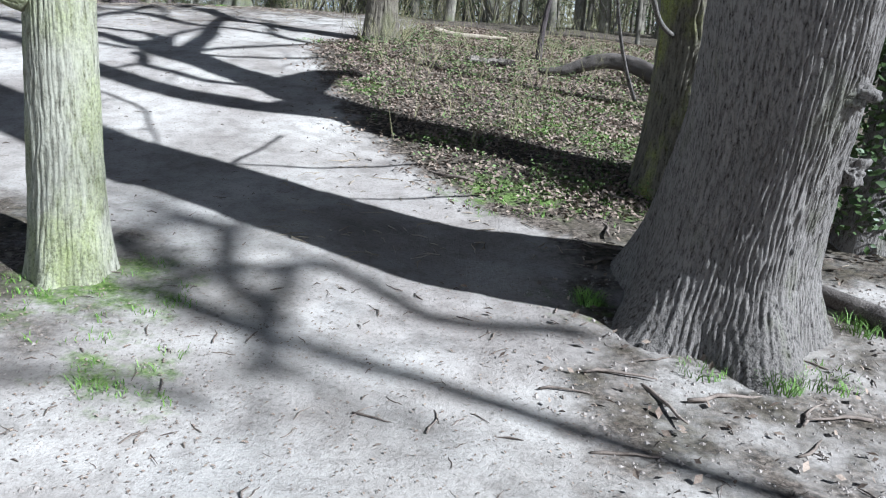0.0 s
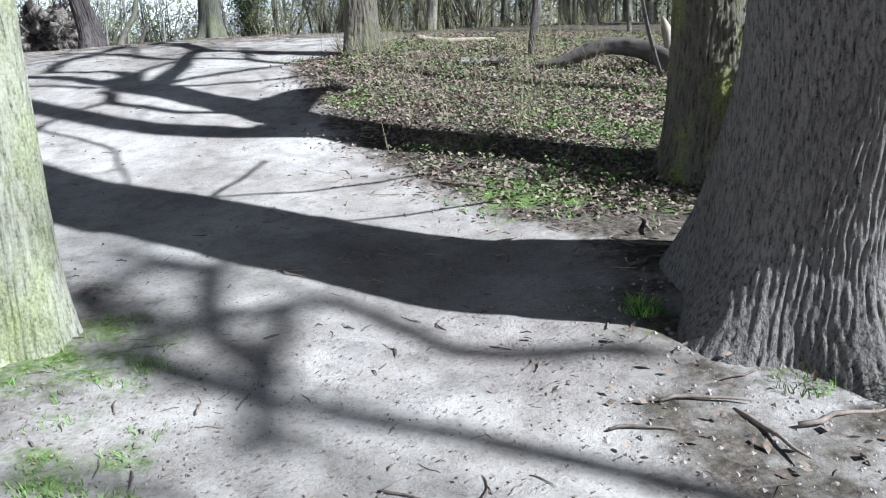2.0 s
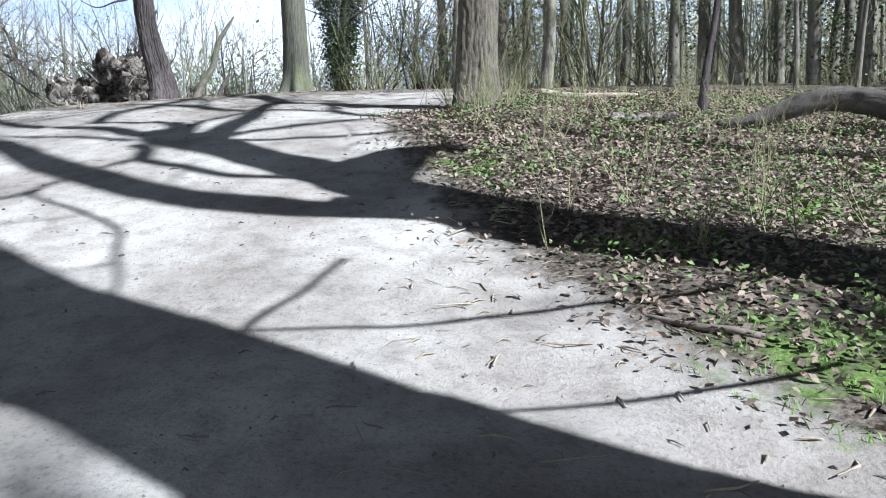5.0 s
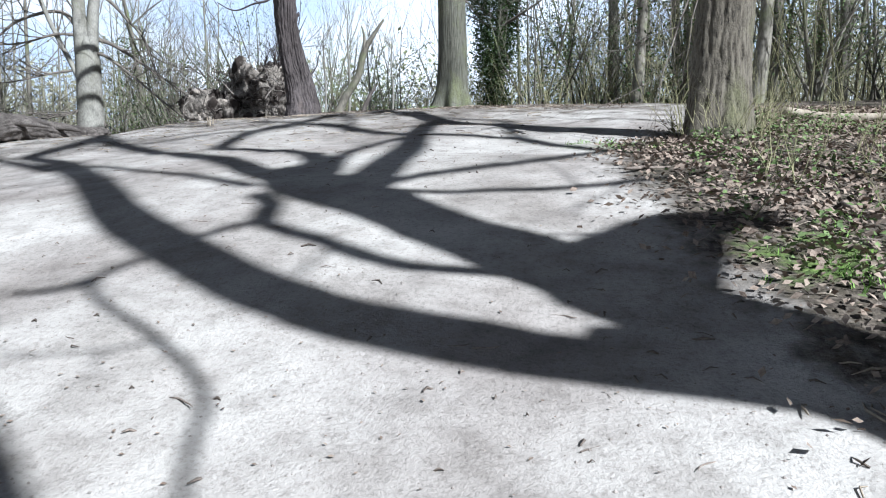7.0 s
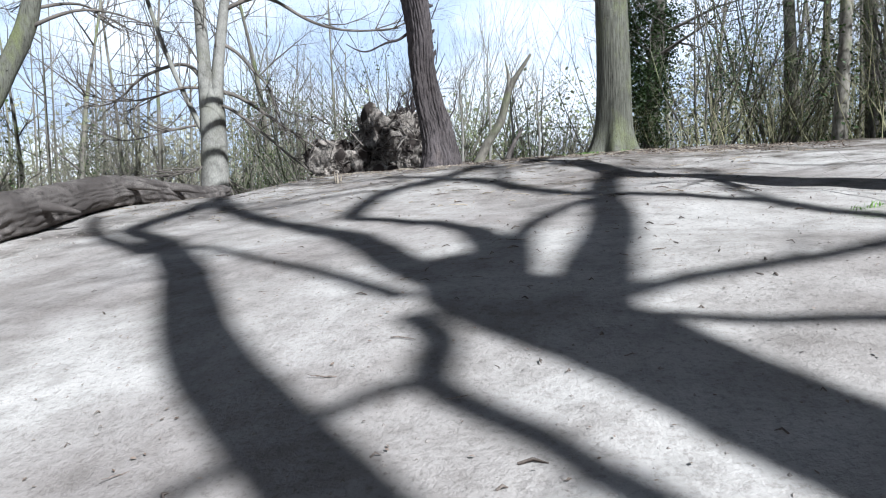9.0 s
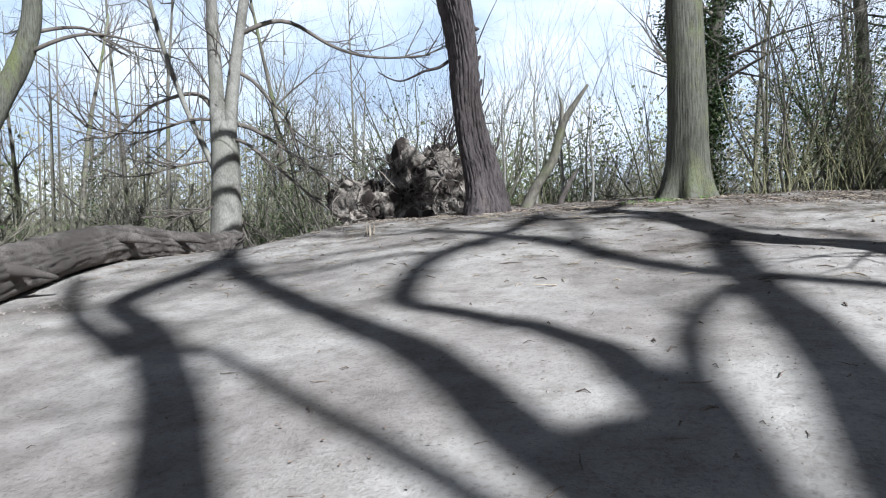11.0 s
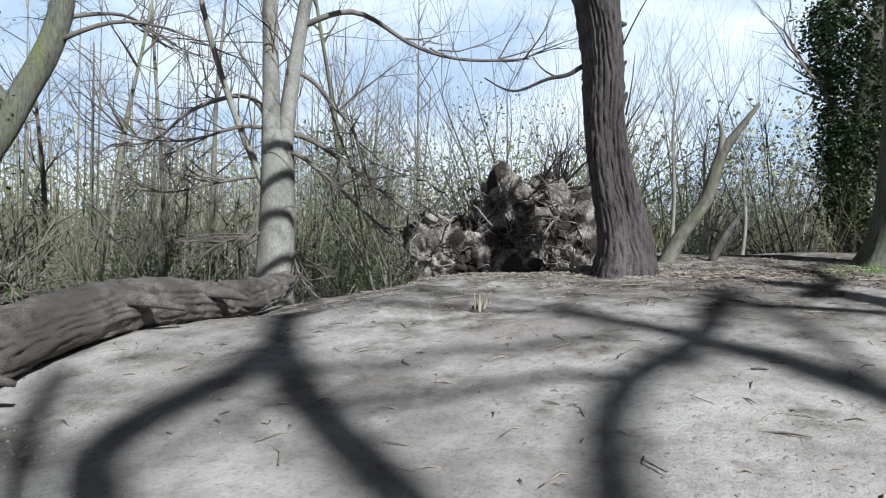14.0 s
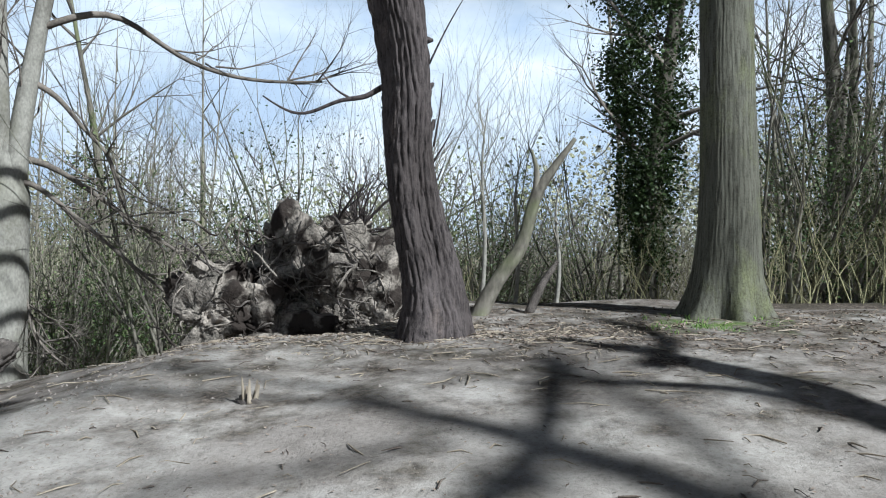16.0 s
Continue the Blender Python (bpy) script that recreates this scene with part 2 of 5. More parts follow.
STICK = shade("dry_stick", (0.25, 0.205, 0.17), (0.10, 0.078, 0.064), 8.0, bump=0.2, vary=0.4)
LEAF = shade("dead_leaf", (0.32, 0.255, 0.20), (0.13, 0.09, 0.068), 9.0, rough=0.8, bump=0.0, vary=0.34)
IVY = shade("ivy_leaf", (0.065, 0.10, 0.032), (0.03, 0.05, 0.018), 6.0, rough=0.45, bump=0.0, vary=0.5)
BLADE = shade("grass_blade", (0.20, 0.33, 0.07), (0.08, 0.16, 0.03), 8.0, rough=0.6, bump=0.0, vary=0.4)
HERB = shade("herb_leaf", (0.15, 0.20, 0.075), (0.06, 0.095, 0.03), 8.0, rough=0.6, bump=0.0, vary=0.4)
# distance haze is mixed into this light olive colour
THICKET = shade("haze_pale_thicket", (0.36, 0.345, 0.25), (0.21, 0.215, 0.135), 0.12, bump=0.0, patch=(0.27, 0.295, 0.14), patch_scale=0.05, vary=0.4)
BRUSH = shade("dry_brush", (0.32, 0.295, 0.165), (0.14, 0.135, 0.07), 3.0, bump=0.0, vary=0.4)


# ---- mesh tools ----
def vnoise(p, seed=0):
    """Smooth value noise, -1 to 1, for an array of points."""
    p = np.asarray(p, float) + seed * 17.31
    i = np.floor(p).astype(np.int64)
    f = p - i
    f = f * f * (3 - 2 * f)
    out = 0.0
    for c in range(8):
        o = np.array([c & 1, c >> 1 & 1, c >> 2 & 1])
        h = (i + o) @ np.array([374761393, 668265263, 2147483647 % 1274126177])
        h = (h ^ (h >> 13)) * 1274126177 & 0x7FFFFFFF
        h = (h ^ (h >> 16)) % 65536 / 32767.5 - 1
        out = out + h * np.prod(np.where(o, f, 1 - f), axis=-1)
    return out


def spline(knots, values, q):
    """A natural cubic curve through values (rows at knots), read at q."""
    knots, values, q = np.asarray(knots, float), np.asarray(values, float), np.asarray(q, float)
    n, h = len(knots), np.diff(knots)
    a = np.eye(n)
    r = np.zeros_like(values)
    for i in range(1, n - 1):
        a[i, i - 1 : i + 2] = h[i - 1], 2 * (h[i - 1] + h[i]), h[i]
        r[i] = 6 * ((values[i + 1] - values[i]) / h[i] - (values[i] - values[i - 1]) / h[i - 1])
    m = np.linalg.solve(a, r)
    q = np.clip(q, knots[0], knots[-1])
    k = np.clip(np.searchsorted(knots, q) - 1, 0, n - 2)
    u, w = knots[k + 1] - q, q - knots[k]
    hk = h[k]
    if values.ndim > 1:
        u, w, hk = u[:, None], w[:, None], hk[:, None]
    return (m[k] * u**3 + m[k + 1] * w**3) / (6 * hk) + (values[k] / hk - m[k] * hk / 6) * u + (values[k + 1] / hk - m[k + 1] * hk / 6) * w


class Shape:
    """Collects vertices and faces for one mesh."""

    def __init__(self):
        self.v, self.f, self.n = [], [], 0

    def add(self, verts, faces):
        self.v.append(np.asarray(verts, float))
        self.f += [tuple(i + self.n for i in f) for f in faces]
        self.n += len(verts)

    def tube(self, points, radii, sides=6, rings=0, relief=None, flat=None, closed=True):
        """A round limb through points. relief(angle, length, radius) moves the bark; flat: scale of the section along x and y."""
        pts, rad = np.array([tuple(p) for p in points], float), np.asarray(radii, float)
        s = np.r_[0, np.cumsum(np.linalg.norm(np.diff(pts, axis=0), axis=1))]
        if rings and len(pts) > 2:
            q = np.linspace(0, s[-1], rings)
            pts, rad, s = spline(s, pts, q), np.interp(q, s, rad), q
        elif rings:
            q = np.linspace(0, s[-1], rings)
            pts, rad, s = np.stack([np.interp(q, s, pts[:, k]) for k in range(3)], 1), np.interp(q, s, rad), q
        d = np.gradient(pts, axis=0)
        d /= np.linalg.norm(d, axis=1)[:, None] + 1e-9
        side = np.tile((1.0, 0.0, 0.0), (len(pts), 1))
        lying = np.abs(d[:, 0]) > 0.9
        if lying.mean() > 0.3:
            side[:] = (0.0, 1.0, 0.0)
        side -= d * (side * d).sum(1)[:, None]
        side /= np.linalg.norm(side, axis=1)[:, None] + 1e-9
        other = np.cross(d, side)
        a = np.linspace(0, 2 * np.pi, sides, endpoint=False)
        r = np.repeat(rad[:, None], sides, 1)
        if relief:
            aa, ss = np.meshgrid(a, s)
            r = r + relief(aa, ss, r)
        c, sn = np.cos(a) * r, np.sin(a) * r
        if flat:
            c, sn = c * flat[0], sn * flat[1]
        v = pts[:, None] + c[..., None] * side[:, None] + sn[..., None] * other[:, None]
        n, k = len(pts), sides
        faces = [(i * k + j, i * k + (j + 1) % k, (i + 1) * k + (j + 1) % k, (i + 1) * k + j) for i in range(n - 1) for j in range(k)]
        if closed:
            faces += [tuple(range(k - 1, -1, -1)), tuple((n - 1) * k + j for j in range(k))]
        self.add(v.reshape(-1, 3), faces)

    def mesh(self, name, smooth=True):
        me = bpy.data.meshes.new(name)
        v = np.concatenate(self.v) if self.v else np.zeros((0, 3))
        me.from_pydata(v.tolist(), [], self.f)
        if smooth:
            me.polygons.foreach_set("use_smooth", [True] * len(me.polygons))
        me.update()
        return me


def part(name, shape, material, parent, label="", smooth=True):
    """One mesh object under a thing or a part."""
    ob = new(name, shape.mesh(name, smooth))
    ob.data.materials.append(material)
    if parent:
        ob.parent = parent
    if label:
        ob["label"] = label
    return ob


def bark(ridge, count, seed, lumps=0.04, flare=0.0, lobes=5, flare_height=0.5):
    """Relief of a trunk: furrowed vertical ridges, slow lumps, and roots that spread at the foot."""

    def relief(a, s, r):
        ring = np.stack([np.cos(a) * 1.3, np.sin(a) * 1.3, s * 0.7], -1)
        fine = np.stack([np.cos(a) * count * 0.12, np.sin(a) * count * 0.12, s * 5.5], -1)
        warp = vnoise(ring * 1.2, seed) * 0.8 + vnoise(fine, seed + 5) * 0.5
        f = np.abs(((a * count / (2 * np.pi) + warp) % 1) * 2 - 1)
        split = vnoise(np.stack([np.cos(a) * count * 0.3, np.sin(a) * count * 0.3, s * 13], -1), seed + 2)
        crack = np.clip(vnoise(fine * 1.9, seed + 6) * 2.2 + 0.9, 0.15, 1.0)
        out = ridge * ((np.minimum(f * 1.7, 1) - 0.6) * crack + 0.4 * split) + lumps * r * 2 * vnoise(ring, seed + 3)
        if flare:
            foot = np.exp(-s / flare_height)
            out = out + flare * foot * (0.55 + 0.45 * np.cos(a * lobes + seed + 1.2 * vnoise(ring * 0.6, seed + 9)))
        return out

    return relief


# ---- the ground ----
GROUND_X = (-15, -9, -6, -3, 0, 3, 9)
GROUND_Y = tuple(range(-3, 25, 3))
GROUND_Z = (
    (0.61, 0.71, 0.84, 1.03, 1.19, 1.13, 0.97),
    (0.86, 0.85, 0.88, 0.99, 1.21, 1.12, 1.12),
    (1.12, 1.05, 1.00, 1.02, 1.00, 1.05, 1.30),
    (1.42, 1.34, 1.30, 1.32, 1.28, 1.38, 1.56),
    (1.75, 1.73, 1.80, 1.80, 1.80, 1.83, 1.89),
    (2.10, 2.17, 2.38, 2.48, 2.34, 2.26, 2.24),
    (2.44, 2.62, 2.71, 2.77, 2.72, 2.66, 2.57),
    (2.75, 2.97, 3.08, 3.10, 3.05, 2.99, 2.89),
    (3.03, 3.18, 3.29, 3.32, 3.29, 3.25, 3.18),
    (3.28, 3.35, 3.38, 3.45, 3.48, 3.48, 3.44),
)


def ground_at(x, y):
    """Height of the ground, for arrays: the mound near the path, falling away to low woodland all round."""
    x, y = np.atleast_1d(np.asarray(x, float)), np.atleast_1d(np.asarray(y, float))
    if 600 < len(x) < 60000:
        return np.concatenate([ground_at(x[i : i + 600], y[i : i + 600]) for i in range(0, len(x), 600)])
    cx, cy = np.clip(x, -15, 9), np.clip(y, -3, 24)
    ux, ix = np.unique(np.round(cx, 3), return_inverse=True)
    rows = spline(GROUND_X, np.array(GROUND_Z).T, ux)
    uy, iy = np.unique(np.round(cy, 3), return_inverse=True)
    z = spline(GROUND_Y, rows.T, uy)[iy, ix]
    crest = np.clip(y - 22.3 - 0.12 * (x + 6), 0, 14) * np.clip((3.0 - x) / 8, 0, 1)
    west = np.clip(-12.6 - x, 0, 12)
    z = z - 0.16 * crest**1.15 * (crest > 0) - 0.14 * west**1.1
    rise = lambda v, lo, hi: (lambda q: q * q * (3 - 2 * q))(np.clip((v - lo) / (hi - lo), 0, 1))
    z = z - 0.19 * np.clip(-10.0 - x, 0, 6) * rise(y, 15.5, 18.5) - 0.30 * rise(y, 19.2, 20.8) * rise(-x, 8.7, 9.9)
    away = np.hypot(np.clip(np.abs(x + 3) - 30, 0, None), np.clip(np.abs(y - 12) - 30, 0, None))
    z = z - np.clip(away * 0.03, 0, 3.0)
    p = np.stack([x, y, np.zeros_like(x)], -1)
    near = np.exp(-away / 20)
    return z + near * (0.035 * vnoise(p * 0.9, 3) + 0.014 * vnoise(p * 3.1, 4))


def gz(x, y):
    return float(ground_at(x, y)[0])


# the edge between trodden earth and the littered wood floor, east of the path
EDGE_Y = (-4, 2, 3.5, 4.6, 6, 7, 7.7, 9.1, 11, 12.4, 14, 16, 18, 21, 26, 60)
EDGE_X = (0.4, 0.6, 0.75, 0.75, 0.9, 0.1, -0.4, -1.15, -1.9, -2.3, -2.4, -1.6, -1.0, -1.6, -4.0, -20.0)


def axis_steps(lo, hi, step, reach):
    mid = np.arange(lo, hi + 1e-6, step)
    grow, d, out = 1.16, step, []
    at = 0.0
    while at < reach:
        d *= grow
        at += d
        out.append(at)
    out = np.array(out)
    return np.r_[lo - out[::-1], mid, hi + out]


def build_ground():
    xs, ys = axis_steps(-12.5, 4.0, 0.09, 1500), axis_steps(-0.5, 21.0, 0.09, 1500)
    gx, gy = np.meshgrid(xs, ys, indexing="ij")
    z = ground_at(gx.ravel(), gy.ravel())
    v = np.stack([gx.ravel(), gy.ravel(), z], 1)
    n, k = len(xs), len(ys)
    i = (np.arange(n - 1)[:, None] * k + np.arange(k - 1)[None]).ravel()
    f = np.stack([i, i + k, i + k + 1, i + 1], 1)
    me = bpy.data.meshes.new("ground")
    me.from_pydata(v.tolist(), [], f.tolist())
    me.polygons.foreach_set("use_smooth", [True] * len(me.polygons))
    x, y = v[:, 0], v[:, 1]
    east = (0.5 + (x - np.interp(y, EDGE_Y, EDGE_X)) * 0.9) * np.interp(y, [5.4, 6.6], [0.8, 1.0])
    east = np.minimum(east, np.interp(y, [5.4, 6.6], [0.53, 0.85]))
    west = 0.42 + (-13.0 - x) * 0.4
    back = 0.5 + (y - 21.8 + 0.3 * (x + 6)) * 0.6
    fore = 0.36 + (-1.9 - x) * 0.3 - np.clip(y - 5.5, 0, None) * 0.6
    log_side = 0.46 - np.abs(x + 10.2 - 0.1 * (y - 14)) * 0.25 - np.clip(np.abs(y - 15) - 2.0, 0, None)
    top = 0.37 + np.clip((y - 16.0) * 0.05, 0, 0.2) - np.clip(15.0 - y, 0, None)
    crumbs = np.maximum(0.47 - np.hypot(x + 5.0, (y - 16.2) * 0.8) * 0.10, 0.44 - np.hypot((x + 8.6) * 0.4, y - 19.3) * 0.25)
    litter = np.clip(np.maximum.reduce([east, west, back, fore, log_side, crumbs, top]), 0, 0.85)
    spots = ((0.45, 7.15, 0.9), (0.95, 7.0, 0.8), (1.3, 7.6, 0.9), (0.0, 8.75, 0.7), (1.9, 6.9, 0.8), (-2.3, 13.8, 0.9), (-1.2, 10.6, 0.7), (-2.2, 4.7, 1.1), (-1.6, 3.6, 0.6), (0.9, 5.0, 0.5), (-5.9, 20.2, 1.0), (2.0, 9.0, 1.4), (1.2, 9.6, 1.2), (2.6, 10.8, 1.6), (-3.2, 4.2, 1.0))
    grass = np.zeros(len(x))
    for px, py, pr in spots:
        grass = np.maximum(grass, 0.52 * np.exp(-((x - px) ** 2 + (y - py) ** 2) / (pr * pr)))
    far = np.clip((np.hypot(x + 5, y - 12) - 26) / 20, 0, 1)
    litter = np.maximum(litter, far * 0.8)
    for name, w in (("litter", litter), ("grass", grass)):
        me.attributes.new(name, "FLOAT", "POINT").data.foreach_set("value", w.astype(np.float32))
    ob = new("ground", me)
    me.materials.append(EARTH)
    tagged(ob, "pale trodden earth of a woodland mound with leaf litter and patches of grass", "ground", kind="structure")


build_ground()


# ---- trees ----
def cast(base, spot, out=0.0):
    """Where a limb of the tree at base stands whose shadow falls on the ground at spot. out: metres it leans towards the sun."""
    g = Vector((spot[0], spot[1], gz(*spot)))
    flat = (Vector(base).xy - g.xy).dot(SUN_FLAT.xy) + out
    return g + TO_SUN * (flat / math.cos(SUN_ELEVATION))


def twigs(shape, start, way, length, radius, rng, depth, sides=4, spread=0.7, lift=0.15, forks=3):
    """A crooked branch that forks into finer ones."""
    p, d = Vector(start), Vector(way).normalized()
    pts, rad = [p.copy()], [radius]
    steps = 3 if depth else 2
    for i in range(steps):
        d = (d + Vector((rng.uniform(-1, 1), rng.uniform(-1, 1), rng.uniform(-1, 1) + lift)) * 0.28).normalized()
        p = p + d * (length / steps)
        pts.append(p.copy())
        rad.append(radius * (1 - 0.72 * (i + 1) / steps))
        if depth:
            for _ in range(forks if i == steps - 1 else max(1, forks - 2)):
                w = (d + Vector((rng.uniform(-1, 1), rng.uniform(-1, 1), rng.uniform(-1, 1))) * spread).normalized()
                twigs(shape, p, w, length * rng.uniform(0.42, 0.68), rad[-1] * 0.72, rng, depth - 1, 3, spread, lift, forks)
    shape.tube(pts, rad, sides if radius > 0.012 else 3, closed=False)


def thing(name, x, y, label, category, group="", z=None):
    ob = new(name)
    ob.location = (x, y, gz(x, y) if z is None else z)
    tagged(ob, label, category, group)
    bpy.context.view_layer.update()
    return ob


def local(points, ob):
    return [Vector(p) - ob.location for p in points]


def limb(tree, points, r0, r1, material, name="limb", seed=0, sides=10, twig=0, twig_len=1.2, rings=0):
    """A limb with its own small twigs, in world places."""
    pts = local(points, tree)
    sh = Shape()
    sh.tube(pts, np.linspace(r0, r1, len(pts)), sides, rings or max(8, len(pts) * 4), bark(r0 * 0.06, 9, seed, 0.05))
    ob = part(name, sh, material, tree)
    if twig:
        rng = random.Random(seed)
        ts = Shape()
        for _ in range(twig):
            k = rng.uniform(0.35, 1.0) * (len(pts) - 1)
            i = min(int(k), len(pts) - 2)
            p = pts[i].lerp(pts[i + 1], k - i)
            d = (pts[i + 1] - pts[i]).normalized() + Vector((rng.uniform(-1, 1), rng.uniform(-1, 1), rng.uniform(-0.4, 1))) * 0.9
            twigs(ts, p, d, twig_len * rng.uniform(0.6, 1.3), 0.018, rng, 2, 3)
        tagged(part("twig_spray", ts, TWIG, tree, "fine bare twigs"), kind="stuff")
    return ob


def trunk(tree, points, radii, material, relief, sides=48, rings=60, flat=None, label=""):
    sh = Shape()
    sh.tube(local(points, tree), radii, sides, rings, relief, flat)
    return part("trunk", sh, material, tree, label)


# The great oak beside the path, with burrs on its flank.
oak = thing("oak_tree", 1.90, 4.95, "huge old oak with furrowed bark and burrs beside the path", "tree")
gb = oak.location.z
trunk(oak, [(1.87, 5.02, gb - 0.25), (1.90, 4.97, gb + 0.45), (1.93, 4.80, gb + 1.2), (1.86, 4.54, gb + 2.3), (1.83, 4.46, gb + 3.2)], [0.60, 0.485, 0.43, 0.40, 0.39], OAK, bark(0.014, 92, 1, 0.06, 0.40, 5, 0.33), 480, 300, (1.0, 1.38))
upper = Shape()
upper.tube(local([(1.83, 4.46, gb + 3.1), (1.80, 4.42, gb + 5), (1.8, 4.6, gb + 8), (1.8, 4.7, gb + 11)], oak), [0.41, 0.40, 0.36, 0.28], 60, 60, bark(0.02, 30, 1, 0.05), (1.0, 1.22))
part("upper_trunk", upper, OAK, oak)
burrs = []
for (bx, by, bz), size in (((2.13, 4.20, gb + 1.52), 0.10), ((2.38, 4.50, gb + 1.05), 0.085), ((2.24, 4.14, gb + 2.1), 0.10)):
    burrs.append(((bx, by, bz), size))
for k in range(6):
    a = -3.0 + 0.36 * k
    limb(oak, [(1.85, 4.8, gb + 7.5 + 0.5 * k), (1.85 + 1.4 * math.cos(a), 4.8 + 1.4 * math.sin(a), gb + 9.3 + 0.5 * k), (1.85 + 3.4 * math.cos(a + 0.3), 4.8 + 3.4 * math.sin(a + 0.3), gb + 10.8 + 0.5 * k)], 0.17, 0.05, OAK, seed=40 + k, twig=5, twig_len=1.6)

# The pale slim tree on the other side of the path.
ash = thing("ash_tree", -2.46, 4.85, "straight young tree with pale ridged bark, moss low down", "tree")
ga = ash.location.z
trunk(ash, [(-2.46, 4.85, ga - 0.2), (-2.46, 4.85, ga + 0.5), (-2.45, 4.86, ga + 1.5), (-2.43, 4.88, ga + 3.5), (-2.45, 4.85, ga + 8), (-2.45, 4.85, ga + 12)], [0.25, 0.22, 0.20, 0.195, 0.17, 0.1], MOSSY, bark(0.0105, 38, 4, 0.04, 0.12, 6, 0.22), 230, 300)
knot = Shape()
knot.tube(local([(-2.61, 4.75, ga + 1.70), (-2.65, 4.67, ga + 1.71), (-2.67, 4.63, ga + 1.71)], ash), [0.06, 0.042, 0.02], 14, 8, bark(0.01, 6, 3, 0.3))
part("knot", knot, MOSSY, ash)
for k in range(5):
    a = 2.3 + k * 1.1
    limb(ash, [(-2.45, 4.85, ga + 7 + 0.7 * k), (-2.5 + 1.2 * math.cos(a), 5.3 + 1.2 * math.sin(a), ga + 8.5 + 0.7 * k), (-2.5 + 2.4 * math.cos(a), 5.3 + 2.4 * math.sin(a), ga + 10 + 0.7 * k)], 0.08, 0.02, BEECH, seed=60 + k, twig=4)

# The second oak, whose spreading crown shades the mound.
oak2 = thing("oak_tree", 2.16, 7.62, "mossy oak whose branching crown shades the mound", "tree")
g2 = oak2.location.z
B2 = (2.16, 7.62)
stem2 = [(2.16, 7.62, g2 - 0.2), (2.16, 7.62, g2 + 0.5), (2.17, 7.62, g2 + 1.5), cast(B2, (-0.71, 9.11)), cast(B2, (-1.56, 9.70)), cast(B2, (-2.4, 10.26)), cast(B2, (-3.1, 10.66)), cast(B2, (-3.81, 11.19)), cast(B2, (-4.4, 11.62)), cast(B2, (-4.85, 12.3))]
trunk(oak2, stem2, [0.34, 0.30, 0.275, 0.28, 0.22, 0.19, 0.17, 0.2, 0.23, 0.1], MOSSOAK, bark(0.018, 34, 8, 0.06, 0.16, 5, 0.28), 200, 300, (1.0, 1.5))
OAK2_BOUGHS = (
    ((-1.5, 9.38), (-2.0, 9.42), (-2.75, 9.48), (-3.6, 9.69), (-4.5, 10.22), (-5.4, 10.86), (-6.5, 11.95), (-7.65, 13.0), (-8.65, 13.75), (-9.5, 14.5), (-9.58, 15.3), (-9.75, 16.0), 0.19, 0.14),
    ((-4.75, 11.8), (-5.25, 12.25), (-6.16, 13.2), (-6.9, 13.75), (-7.45, 14.2), (-8.15, 14.72), (-8.8, 15.2), (-9.7, 16.0), (-10.48, 16.98), (-11.03, 17.86), 0.15, 0.15),
    ((-4.6, 12.1), (-4.95, 12.9), (-5.45, 13.46), (-6.02, 13.8), (-6.5, 14.05), (-6.82, 14.42), (-7.05, 14.95), (-7.22, 15.6), (-7.2, 16.2), (-7.06, 16.8), (-7.05, 17.4), (-7.2, 18.6), 0.11, 0.09),
    ((-7.9, 12.95), (-8.1, 13.1), (-8.69, 13.42), (-9.65, 14.06), (-10.44, 14.68), (-10.8, 15.1), 0.095, 0.08),
)
OAK2_BRANCHES = (
    ((-4.81, 11.5), (-5.3, 11.82), (-6.04, 12.27), (-6.9, 12.83), (-7.5, 13.15), 0.06, 0.055),
    ((-4.6, 11.25), (-4.37, 10.95), (-4.31, 10.76), (-3.95, 10.55), (-3.62, 10.32), (-3.35, 10.2), (-3.08, 10.12), (-2.75, 10.15), (-2.4, 10.2), 0.085, 0.05),
    ((-4.31, 10.76), (-4.47, 10.62), (-4.57, 10.43), (-4.71, 10.15), (-4.79, 9.87), (-4.24, 9.42), (-3.9, 9.22), (-3.62, 9.0), (-3.43, 8.65), (-3.2, 8.24), (-3.0, 7.8), 0.045, 0.015),
    ((-3.9, 11.4), (-4.0, 11.95), (-4.1, 12.65), (-4.25, 13.5), (-4.47, 14.3), (-4.85, 16.0), (-5.0, 17.0), 0.14, 0.12),
    ((-4.4, 12.0), (-4.55, 12.45), (-4.75, 13.2), (-4.8, 14.0), (-4.73, 14.6), 0.08, 0.05),
    ((-3.8, 11.6), (-3.55, 11.83), (-3.03, 12.2), (-2.55, 13.0), (-2.08, 14.05), 0.06, 0.05),
    ((-3.6, 11.38), (-3.06, 11.4), (-2.45, 11.65), (-2.14, 11.88), (-1.7, 12.15), 0.05, 0.04),
)
